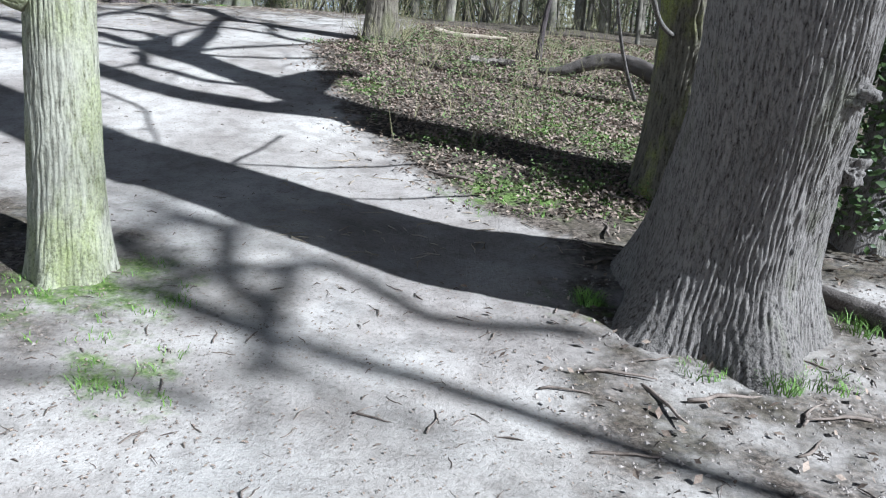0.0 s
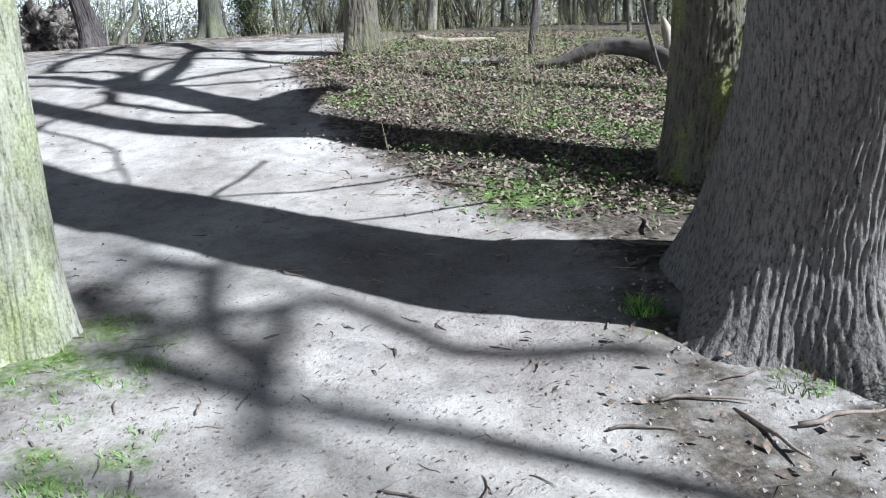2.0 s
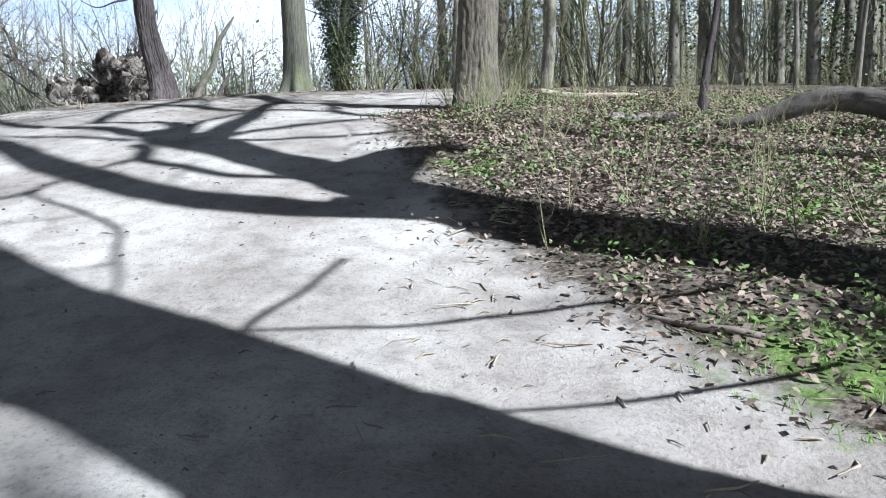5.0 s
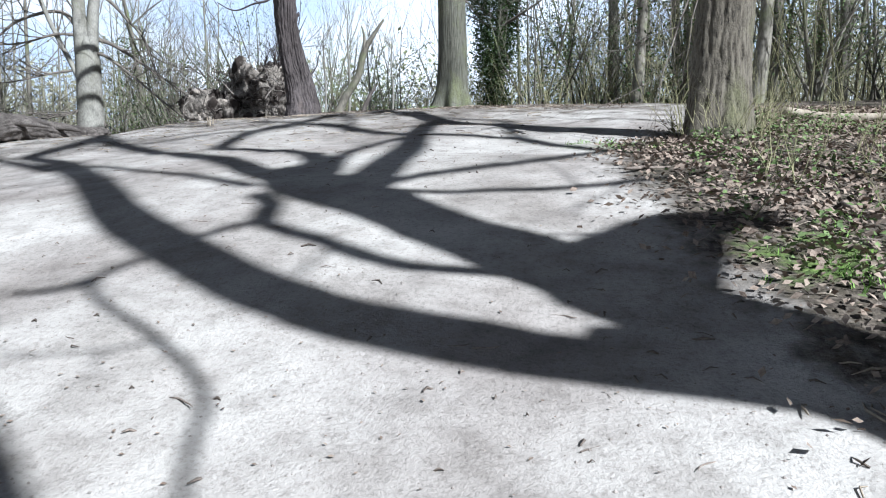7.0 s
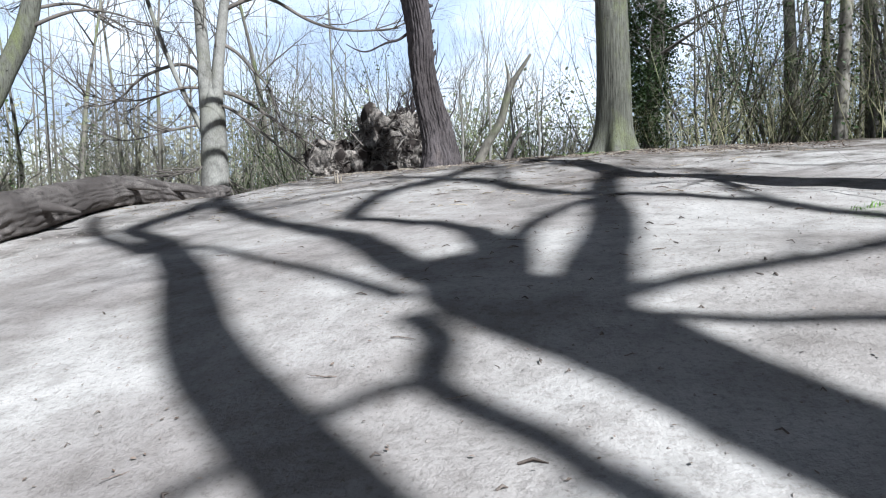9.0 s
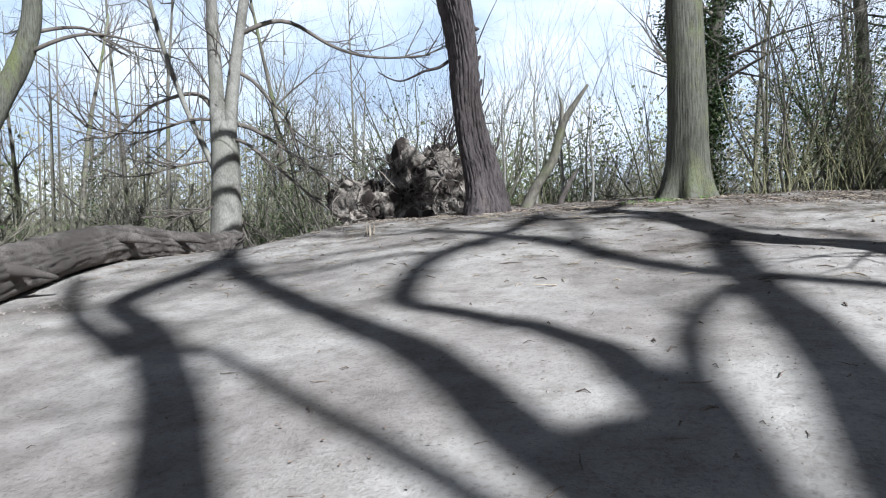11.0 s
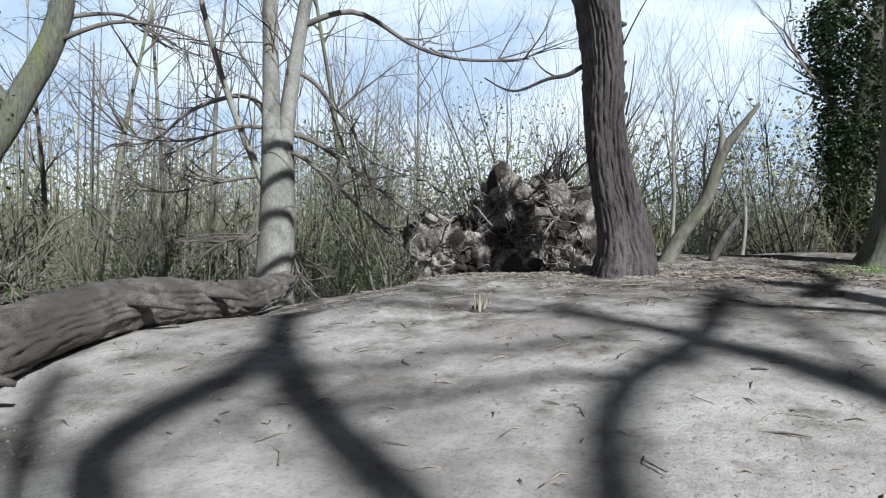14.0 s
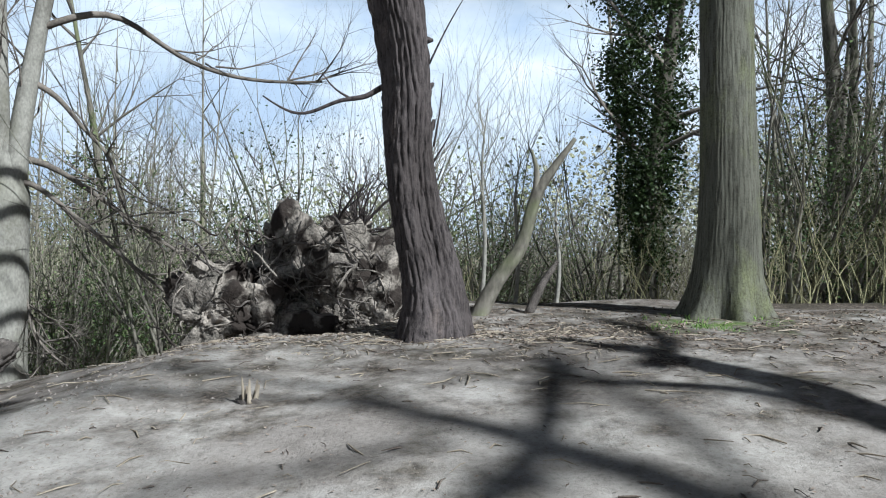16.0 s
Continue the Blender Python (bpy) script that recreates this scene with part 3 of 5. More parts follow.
OAK2_TWIGS = (
    ((-0.9, 9.1), (-1.5, 9.62), (-2.05, 9.86), (-2.35, 9.95), 0.26, 0.1),
    ((-0.9, 9.0), (-1.5, 9.45), (-1.95, 9.6), (-2.2, 9.66), 0.2, 0.07),
    ((-7.79, 13.22), (-8.34, 13.27), (-9.88, 13.6), 0.03, 0.02),
    ((-4.79, 9.87), (-4.95, 9.7), (-5.2, 9.7), 0.045, 0.03),
    ((-2.15, 10.2), (-2.0, 10.6), (-1.85, 10.92), (-1.4, 11.15), 0.34, 0.15),
    ((-1.9, 10.85), (-2.42, 10.71), (-2.6, 10.63), 0.018, 0.01),
    ((0.9, 8.5), (0.08, 7.89), (-0.66, 7.73), (-1.28, 7.53), (-1.96, 7.38), (-2.25, 7.33), 0.024, 0.014),
    ((-2.1, 7.38), (-2.07, 7.6), (-1.97, 7.85), (-1.92, 8.1), (-1.85, 8.4), 0.02, 0.02),
    ((0.5, 7.1), (-0.29, 6.82), (-0.99, 6.67), 0.016, 0.01),
)
for k, spec in enumerate(OAK2_BOUGHS + OAK2_BRANCHES + OAK2_TWIGS):
    limb(oak2, [cast(B2, q, 0.2 * math.sin(j * 0.9 + k) * j / 3) for j, q in enumerate(spec[:-2])], spec[-2], spec[-1], OAK, seed=80 + k, twig=11 if k < 4 else (2 if k < 11 else 0), twig_len=1.4 if k < 4 else 0.8)

# The mossy oak at the edge of the clearing.
oak3 = thing("oak_tree", -1.42, 14.70, "rough-barked oak with shoots at its foot on the mound", "tree")
g3 = oak3.location.z
B3 = (-1.42, 14.70)
trunk(oak3, [(-1.44, 14.70, g3 - 0.2), (-1.44, 14.70, g3 + 0.5), (-1.41, 14.70, g3 + 1.6), (-1.36, 14.70, g3 + 3.0), cast(B3, (-5.0, 17.0)), cast(B3, (-5.9, 18.2)), cast(B3, (-7.2, 19.25))], [0.34, 0.29, 0.265, 0.23, 0.14, 0.13, 0.07], EDGEOAK, bark(0.02, 22, 12, 0.08, 0.14, 5, 0.3), 130, 260)
for k, ends in enumerate((((-4.4, 16.6), (-3.9, 16.0), (-3.5, 15.3)), ((-5.4, 17.4), (-6.1, 17.9), (-6.9, 18.0)), ((-6.5, 18.4), (-6.4, 19.4), (-6.9, 20.6)))):
    limb(oak3, [cast(B3, q) for q in ends], 0.09, 0.04, OAK, seed=130 + k, twig=8, twig_len=1.7)

# A tree that stands off in the wood to the east and shades the far side of the mound.
oak4 = thing("oak_tree", 5.2, 9.4, "bare oak standing off the path in the wood", "tree")
g4 = oak4.location.z
B4 = (5.2, 9.4)
trunk(oak4, [(5.2, 9.4, g4 - 0.2), (5.2, 9.4, g4 + 0.6), (5.2, 9.4, g4 + 3), cast(B4, (-2.65, 13.6)), cast(B4, (-3.77, 14.5)), cast(B4, (-4.57, 14.92)), cast(B4, (-5.35, 15.45)), cast(B4, (-6.3, 16.4)), cast(B4, (-7.05, 16.9)), cast(B4, (-8.25, 17.42))], [0.17, 0.13, 0.12, 0.09, 0.10, 0.11, 0.13, 0.15, 0.14, 0.07], OAK, bark(0.008, 16, 22, 0.06, 0.1, 5, 0.3), 48, 110)
OAK4_LIMBS = (
    ((-3.2, 13.95), (-3.41, 14.5), (-3.77, 16.0), (-4.33, 17.1), (-4.95, 17.2), (-6.1, 17.96), 0.065, 0.05),
    ((-6.0, 16.2), (-6.15, 16.6), (-6.3, 17.0), (-6.46, 17.42), (-6.72, 17.8), (-6.95, 18.2), (-7.22, 18.85), 0.06, 0.05),
    ((-7.9, 17.35), (-8.5, 17.8), (-9.07, 17.91), (-9.6, 18.05), (-10.1, 18.06), 0.06, 0.035),
    ((-8.1, 17.4), (-8.9, 17.55), (-9.57, 17.5), (-10.4, 17.65), 0.06, 0.035),
    ((-6.9, 16.5), (-7.5, 15.95), (-7.93, 15.7), (-8.26, 15.39), (-8.8, 15.1), 0.06, 0.04),
    ((-7.6, 16.8), (-8.23, 16.37), (-8.56, 16.25), (-8.76, 15.92), (-9.2, 15.73), 0.05, 0.035),
)
for k, spec in enumerate(OAK4_LIMBS):
    limb(oak4, [cast(B4, s, 0.2 * math.sin(j + k)) for j, s in enumerate(spec[:-2])], spec[-2], spec[-1], OAK, seed=120 + k, twig=9, twig_len=1.6)

# The oak behind the start, whose thin high branches dapple the foreground.
oak5 = thing("oak_tree", 9.5, -1.9, "tall bare oak whose high branches dapple the path", "tree")
g5 = oak5.location.z
B5 = (9.5, -1.9)
trunk(oak5, [(9.5, -1.9, g5 - 0.2), (9.5, -1.9, g5 + 1), (9.5, -1.9, g5 + 3), (9.5, -1.9, g5 + 5.5), cast(B5, (1.59, 2.97)), cast(B5, (0.11, 3.78)), cast(B5, (-1.08, 4.23)), cast(B5, (-2.13, 4.74))], [0.4, 0.3, 0.25, 0.15, 0.075, 0.065, 0.06, 0.035], OAK, bark(0.015, 16, 31, 0.06, 0.1, 5, 0.3), 32, 80)
OAK5_LIMBS = (
    ((0.9, 4.55), (0.63, 4.6), (0.09, 4.64), (-0.29, 4.89), (-0.65, 5.2), (-1.05, 5.25), (-1.38, 5.03), (-1.77, 4.79), (-2.1, 4.74), 0.055, 0.035),
    ((-1.05, 5.25), (-1.05, 4.76), (-0.95, 4.2), 0.06, 0.045),
    ((-1.38, 5.03), (-1.6, 5.35), (-1.67, 5.7), (-2.04, 5.9), (-2.4, 6.15), 0.065, 0.04),
    ((-1.67, 5.7), (-2.05, 5.95), (-2.26, 5.66), (-2.5, 5.4), 0.05, 0.035),
    ((-1.08, 4.23), (-1.4, 4.45), (-1.77, 4.79), (-1.9, 5.2), (-2.4, 5.45), 0.06, 0.04),
    ((-1.52, 5.03), (-1.15, 4.57), (-1.03, 4.25), (-0.9, 3.8), 0.06, 0.04),
    ((-2.42, 5.41), (-1.95, 5.04), (-1.58, 5.1), (-1.6, 5.8), (-1.4, 6.1), 0.055, 0.035),
    ((-1.1, 3.4), (-1.9, 3.6), (-2.5, 3.4), (-3.2, 3.8), 0.035, 0.02),
)
for k, spec in enumerate(OAK5_LIMBS):
    limb(oak5, [cast(B5, s, 0.3 * math.sin(1.3 * j + k)) for j, s in enumerate(spec[:-2])], 1.4 * spec[-2], 1.4 * spec[-1], OAK, seed=140 + k, twig=9, twig_len=1.3, sides=7)

# The smooth straight tree on the crest.
beech = thing("beech_tree", -5.78, 20.75, "tall straight trunk with smooth grey-green bark and mossy roots", "tree")
gq = beech.location.z
trunk(beech, [(-5.80, 20.75, gq - 0.2), (-5.80, 20.75, gq + 0.4), (-5.80, 20.75, gq + 1.5), (-5.84, 20.75, gq + 3), (-5.84, 20.75, gq + 7), (-5.8, 20.75, gq + 12)], [0.33, 0.29, 0.26, 0.235, 0.2, 0.1], BEECH, bark(0.006, 44, 14, 0.06, 0.36, 6, 0.24), 200, 220)
for k in range(7):
    a = 0.4 + k * 0.95
    limb(beech, [(-5.82, 20.75, gq + 3.2 + 0.7 * k), (-5.82 + 1.2 * math.cos(a), 20.75 + 1.2 * math.sin(a), gq + 3.8 + 0.7 * k), (-5.82 + 2.6 * math.cos(a + 0.2), 20.75 + 2.6 * math.sin(a + 0.2), gq + 4.1 + 0.8 * k)], 0.06, 0.02, BEECH, seed=160 + k, twig=5)

# The dead, half-stripped trunk.
dead = thing("dead_tree", -8.24, 19.50, "dead standing trunk with dark peeling bark and broken branch stubs", "tree")
gd = dead.location.z
RIGHT4 = Vector((0.97, 0.242, 0))


def beside(tree, across, spots, depth=0.0):
    """World places from offsets (across, up) beside a tree's foot."""
    back = Vector((-across.y, across.x, 0))
    k = tree.get("spread", 1.0)
    return [tree.location + across * a * k + Vector((0, 0, u * k)) + back * depth * i for i, (a, u) in enumerate(spots)]


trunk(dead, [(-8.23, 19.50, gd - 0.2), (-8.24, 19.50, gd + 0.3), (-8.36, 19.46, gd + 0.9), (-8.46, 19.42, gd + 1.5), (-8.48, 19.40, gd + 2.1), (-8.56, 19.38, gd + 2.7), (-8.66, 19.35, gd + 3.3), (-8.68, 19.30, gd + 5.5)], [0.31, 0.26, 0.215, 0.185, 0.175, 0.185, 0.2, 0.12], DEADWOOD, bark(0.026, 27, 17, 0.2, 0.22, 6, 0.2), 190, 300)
limb(dead, beside(dead, RIGHT4, [(-0.32, 2.12), (-0.48, 2.10), (-0.62, 2.02), (-0.82, 1.98), (-1.17, 1.86), (-1.5, 2.0)]), 0.035, 0.008, DEADWOOD, seed=181, sides=8)
limb(dead, beside(dead, RIGHT4, [(-0.75, 1.99), (-0.9, 2.08), (-1.0, 2.2)]), 0.012, 0.005, DEADWOOD, seed=182, sides=5)
for k, (a0, u0, a1, u1) in enumerate(((-0.12, 2.5, -0.02, 2.50), (-0.10, 2.1, -0.02, 2.14), (-0.38, 1.65, -0.45, 1.63), (-0.08, 1.3, -0.0, 1.33), (-0.36, 1.95, -0.42, 1.94), (-0.08, 1.75, -0.02, 1.83))):
    limb(dead, beside(dead, RIGHT4, [(a0 - 0.1 * (1 if a1 > a0 else -1), u0), (a0, u0), (0.5 * (a0 + a1), u1)]), 0.055, 0.012, DEADWOOD, name="branch_stub", seed=184 + k, sides=8, rings=9)
for k, (a, u) in enumerate(((-0.9, 4.4), (0.8, 4.6), (-1.3, 3.9), (0.7, 4.0))):
    limb(dead, beside(dead, RIGHT4, [(-0.38, 3.0 + 0.1 * k), ((a - 0.38) / 2, (u + 3.2) / 2), (a, u)], 0.2), 0.06, 0.015, DEADWOOD, seed=192 + k, twig=3)

# thin dead shoots on the stripped trunk
for k, (a0, u0, a1, u1) in enumerate(((-0.06, 1.45, 0.12, 1.75), (-0.07, 1.2, 0.06, 1.5), (-0.1, 2.3, 0.25, 2.95), (-0.42, 2.45, -0.75, 2.95), (-0.4, 2.3, -0.6, 2.7), (-0.3, 2.4, -0.22, 2.9), (-0.38, 1.1, -0.55, 1.35), (-0.05, 1.6, 0.02, 2.2))):
    limb(dead, beside(dead, RIGHT4, [(a0, u0), (0.6 * a0 + 0.4 * a1 + 0.02, 0.5 * (u0 + u1)), (a1, u1)], -0.05), 0.010, 0.003, DEADWOOD, name="shoot", seed=260 + k, sides=5)

# The forked beech with the low limbs at the end of the fallen log.
grey = thing("beech_tree", -14.4, 21.3, "forked grey beech with drooping low limbs", "tree")
grey["spread"] = 1.34
RIGHT6 = Vector((0.878, 0.479, 0))
trunk(grey, beside(grey, RIGHT6, [(0, -0.2), (0, 0.5), (0.02, 1.4), (0.03, 2.1), (0.05, 2.75)]), [0.35, 0.285, 0.265, 0.255, 0.06], GREYBEECH, bark(0.004, 14, 20, 0.06, 0.10, 5, 0.3), 72, 90)
limb(grey, beside(grey, RIGHT6, [(0.0, 1.75), (-0.04, 2.2), (-0.06, 2.8), (-0.08, 3.6), (-0.1, 5.0), (-0.2, 8.0)]), 0.19, 0.06, GREYBEECH, name="stem", seed=201, sides=20, twig=10, twig_len=1.6)
limb(grey, beside(grey, RIGHT6, [(0.06, 1.75), (0.09, 2.2), (0.15, 2.8), (0.27, 3.6), (0.5, 5.0), (0.9, 8.0)]), 0.18, 0.05, GREYBEECH, name="stem", seed=202, sides=20, twig=10, twig_len=1.6)
GREY_LIMBS = (
    ((-0.08, 1.7), (-0.16, 1.9), (-0.27, 2.15), (-0.52, 2.75), (-0.74, 3.4), (-1.0, 4.4), 0.065, 0.04),
    ((-0.1, 2.62), (-0.3, 2.86), (-0.77, 2.83), (-1.16, 2.66), (-1.55, 2.36), (-2.0, 2.3), 0.05, 0.015),
    ((-0.1, 2.5), (-0.4, 2.5), (-0.75, 2.38), (-1.2, 2.3), (-1.8, 2.4), 0.035, 0.01),
    ((-0.1, 1.95), (-0.4, 1.9), (-0.7, 1.84), (-1.25, 1.72), (-1.7, 1.75), 0.03, 0.01),
    ((0.1, 2.46), (0.3, 2.42), (0.6, 2.26), (1.1, 1.9), (1.6, 1.55), 0.05, 0.018),
    ((0.1, 2.25), (0.3, 2.18), (0.55, 2.0), (0.98, 1.64), (1.6, 1.13), (2.0, 0.9), 0.04, 0.012),
    ((0.2, 3.2), (0.45, 3.05), (0.68, 2.78), (0.92, 2.5), (1.03, 2.1), 0.045, 0.012),
    ((0.3, 3.7), (0.9, 3.9), (1.5, 3.6), (2.3, 3.4), (3.0, 3.45), 0.05, 0.015),
    ((-0.1, 1.5), (-0.12, 1.3), (-0.3, 1.2), (-0.6, 1.15), 0.03, 0.01),
    ((0.12, 1.35), (0.22, 1.1), (0.34, 0.7), (0.6, 0.45), 0.025, 0.008),
)
for k, spec in enumerate(GREY_LIMBS):
    limb(grey, beside(grey, RIGHT6, spec[:-2], 0.12 * math.sin(2.1 * k)), spec[-2], spec[-1], GREYBEECH if k == 0 else TWIG, seed=210 + k, twig=10, twig_len=0.9)

# Unseen high limbs, added towards the sun to throw shadow bands on this trunk.
for k, (h, side) in enumerate(((1.0, 1), (1.75, -1), (2.35, 1), (2.9, -1), (0.35, -1))):
    spot, far = grey.location + Vector((0, 0, h)), (6.6 - h) / 0.643
    sun_way = Vector((0.656, -0.394, 0.643)) * far
    over = Vector((0.515, 0.857, 0)) * side
    limb(grey, [grey.location + Vector((0.2, 0.1, 6.6 + 0.3 * k)), spot + sun_way * 0.6 + over * 1.6 + Vector((0, 0, 1.2)), spot + sun_way + over * 0.7 + Vector((0, 0, 0.25)), spot + sun_way - over * 0.6 - Vector((0, 0, 0.1)), spot + sun_way - over * 1.8], 0.09, 0.05, GREYBEECH, seed=240 + k, twig=4, twig_len=0.8)

# The leaning tree at the far left of the clearing.
lean = thing("leaning_tree", -19.5, 19.3, "leaning tree with a pale mossy curved stem", "tree")
gn = lean.location.z
trunk(lean, [(-19.55, 19.2, gn - 0.3), (-19.5, 19.3, gn + 0.8), (-19.35, 19.5, 4.2), (-19.06, 19.78, 4.95), (-18.92, 20.0, 5.55), (-18.76, 20.25, 6.15), (-18.64, 20.42, 6.7), (-18.56, 20.52, 7.3), (-18.6, 20.5, 8.6), (-18.9, 20.4, 11.0)], [0.3, 0.25, 0.23, 0.21, 0.22, 0.21, 0.2, 0.19, 0.15, 0.07], BEECH, bark(0.006, 12, 24, 0.10, 0.1, 5, 0.3), 48, 90)
limb(lean, [(-19.0, 19.85, 5.3), (-19.4, 19.6, 6.0), (-19.7, 19.3, 7.4)], 0.13, 0.06, BEECH, seed=231, twig=8)
for k in range(7):
    a = 0.5 + 0.9 * k
    limb(lean, [(-18.65, 20.4, 6.5 + 0.4 * k), (-18.65 + 1.2 * math.cos(a), 20.4 + 1.2 * math.sin(a), 6.9 + 0.35 * k), (-18.65 + 2.8 * math.cos(a + 0.3), 20.4 + 2.8 * math.sin(a + 0.3), 6.6 + 0.4 * k)], 0.05, 0.012, TWIG, seed=250 + k, twig=9, twig_len=1.3)

# The forked, bare snag leaning on the crest.
snag = thing("leaning_snag", -8.12, 20.75, "broken forked snag leaning without bark", "dead branch")
sh = Shape()
sh.tube(local(beside(snag, RIGHT4, [(-0.05, -0.15), (0.02, 0.02), (0.18, 0.34), (0.40, 0.68), (0.57, 1.24), (0.72, 1.48), (0.93, 1.78)]), snag), [0.11, 0.09, 0.072, 0.062, 0.055, 0.04, 0.02], 16, 50, bark(0.006, 8, 33, 0.12))
part("stem", sh, POLE, snag)
sh = Shape()
sh.tube(local(beside(snag, RIGHT4, [(0.5, 1.08), (0.55, 1.3), (0.55, 1.45), (0.50, 1.66)]), snag), [0.04, 0.036, 0.028, 0.008], 12, 14, bark(0.006, 6, 34, 0.1))
part("fork", sh, POLE, snag, "splintered fork")
sh = Shape()
sh.tube(local(beside(snag, RIGHT4, [(0.5, 0.02), (0.62, 0.3), (0.78, 0.55)]), snag), [0.05, 0.04, 0.02], 10, 14, bark(0.004, 6, 35, 0.1))
part("side_stem", sh, LOGWOOD, snag)

# Young saplings behind the snag.
for k, (px, py, high) in enumerate(((-8.3, 21.76, 2.3), (-7.95, 22.0, 1.7), (-7.5, 22.2, 1.5), (-9.0, 22.1, 2.0))):
    young = thing("sapling", px, py, "thin young sapling with bare pale twigs behind the snag", "tree", "saplings behind the snag")
    rng = random.Random(270 + k)
    sh = Shape()
    sh.tube([(0, 0, -0.1), (0.03, 0, 0.35 * high), (-0.02, 0.03, 0.7 * high), (0.05, 0, high)], [0.028, 0.022, 0.014, 0.004], 8, 24, bark(0.002, 5, 270 + k, 0.1))
    part("trunk", sh, GREYBEECH, young)
    sh = Shape()
    for _ in range(9):
        h = rng.uniform(0.3, 0.95) * high
        twigs(sh, (0.01, 0.01, h), (rng.uniform(-0.8, 0.8), rng.uniform(-0.4, 0.4), 1.0), 0.32 * high * rng.uniform(0.6, 1.1), 0.008, rng, 1, 4, 0.6)
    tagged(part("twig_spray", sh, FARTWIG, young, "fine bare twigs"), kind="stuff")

# The fallen log.
log = thing("fallen_log", -11.0, 14.5, "long fallen log with weathered cracked bark lying on the clearing", "log")
gl = log.location.z
sh = Shape()
axis = ((-10.1, 10.6, 0.27), (-10.6, 12.9, 0.26), (-11.0, 14.5, 0.23), (-11.4, 16.1, 0.20), (-11.85, 17.7, 0.20), (-12.3, 18.9, 0.25), (-12.42, 19.3, 0.30))
sh.tube(local([(x, y, gz(x, y) + h) for x, y, h in axis], log), [0.29, 0.26, 0.225, 0.205, 0.20, 0.185, 0.12], 96, 260, bark(0.032, 15, 41, 0.16))
part("stem", sh, LOGWOOD, log)
for k, (y0, dx) in enumerate(((15.9, 0.30), (14.2, 0.36), (17.0, 0.26), (13.0, 0.4))):
    sh = Shape()
    x0 = float(np.interp(y0, [12.9, 14.5, 16.1, 17.7], [-10.6, -11.0, -11.4, -11.85]))
    sh.tube(local([(x0, y0, gz(x0, y0) + 0.3), (x0 + dx, y0 + 0.15, gz(x0, y0) + 0.28), (x0 + dx + 0.18, y0 + 0.3, gz(x0, y0) + 0.22)], log), [0.08, 0.055, 0.02], 10, 10, bark(0.006, 6, 43 + k, 0.1))
    part("branch_stub", sh, LOGWOOD, log)

# The upturned root plate of a fallen tree.
roots = thing("root_plate", -9.9, 20.5, "upturned root plate with clods of dry soil and broken roots", "root plate")


def clod(parent, centre, size, seed, material, name="clod", detail=4, rough=0.35):
    bm = bmesh.new()
    bmesh.ops.create_icosphere(bm, subdivisions=detail, radius=1.0)
    v = np.array([tuple(q.co) for q in bm.verts])
    d = 1 + rough * vnoise(v * 1.6, seed) + rough * 0.55 * vnoise(v * 4.1, seed + 1) + rough * 0.3 * np.abs(vnoise(v * 9.3, seed + 2)) + rough * 0.15 * vnoise(v * 20.0, seed + 3)
    faces = [tuple(q.index for q in f.verts) for f in bm.faces]
    bm.free()
    s = Shape()
    s.add(v * d[:, None] * np.array(size) + np.array(tuple(centre)), faces)
    return part(name, s, material, parent)


for k, (a, u, dp, sx, sy, sz) in enumerate(((-0.55, 0.32, 0.0, 0.55, 0.35, 0.42), (-0.95, 0.25, -0.1, 0.38, 0.3, 0.34), (0.15, 0.55, 0.15, 0.55, 0.3, 0.62), (0.6, 0.5, 0.1, 0.5, 0.32, 0.55), (0.3, 0.95, 0.2, 0.36, 0.25, 0.34), (-0.2, 0.75, 0.25, 0.3, 0.22, 0.36), (0.85, 0.22, -0.05, 0.3, 0.25, 0.28), (-0.2, 0.1, -0.15, 0.5, 0.3, 0.2))):
    c = RIGHT4 * a + Vector((-RIGHT4.y, RIGHT4.x, 0)) * dp + Vector((0, 0, u))
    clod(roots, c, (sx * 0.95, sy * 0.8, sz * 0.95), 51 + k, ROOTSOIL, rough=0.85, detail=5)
rng = random.Random(77)
for k in range(170):
    a, u = rng.uniform(-1.25, 1.0), rng.uniform(0.0, 1.2)
    c = RIGHT4 * a + Vector((RIGHT4.y, -RIGHT4.x, 0)) * rng.uniform(0.05, 0.3) + Vector((0, 0, u))
    d = Vector((rng.uniform(-1, 1), rng.uniform(-0.6, 0.1), rng.uniform(-0.9, 0.9))).normalized() * rng.uniform(0.08, 0.34)
    s = Shape()
    r = rng.uniform(0.004, 0.015)
    s.tube([c - d, c + Vector((0, -0.07, 0.03)), c + d * 0.7 + Vector((rng.uniform(-0.08, 0.08), 0, rng.uniform(-0.1, 0.06))), c + d], [r, r * 0.9, r * 0.7, r * 0.3], 6, 9)
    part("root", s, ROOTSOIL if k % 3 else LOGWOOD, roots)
for k in range(16):
    c = RIGHT4 * rng.uniform(0.1, 1.1) + Vector((0, 0.15, rng.uniform(0.8, 1.1)))
    s = Shape()
    twigs(s, c, (rng.uniform(0.0, 1), rng.uniform(-0.2, 0.4), rng.uniform(0.1, 1.0)), rng.uniform(0.5, 1.0), 0.026, rng, 2, 5, 0.6)
    part("root", s, DEADWOOD, roots)

for k, (p, size) in enumerate(burrs):
    clod(oak, Vector(p) + Vector((-0.02, 0.03, 0)) - oak.location, (size * 1.1, size * 1.0, size * 0.8), 301 + k, OAK, "burr", 4, 0.7)

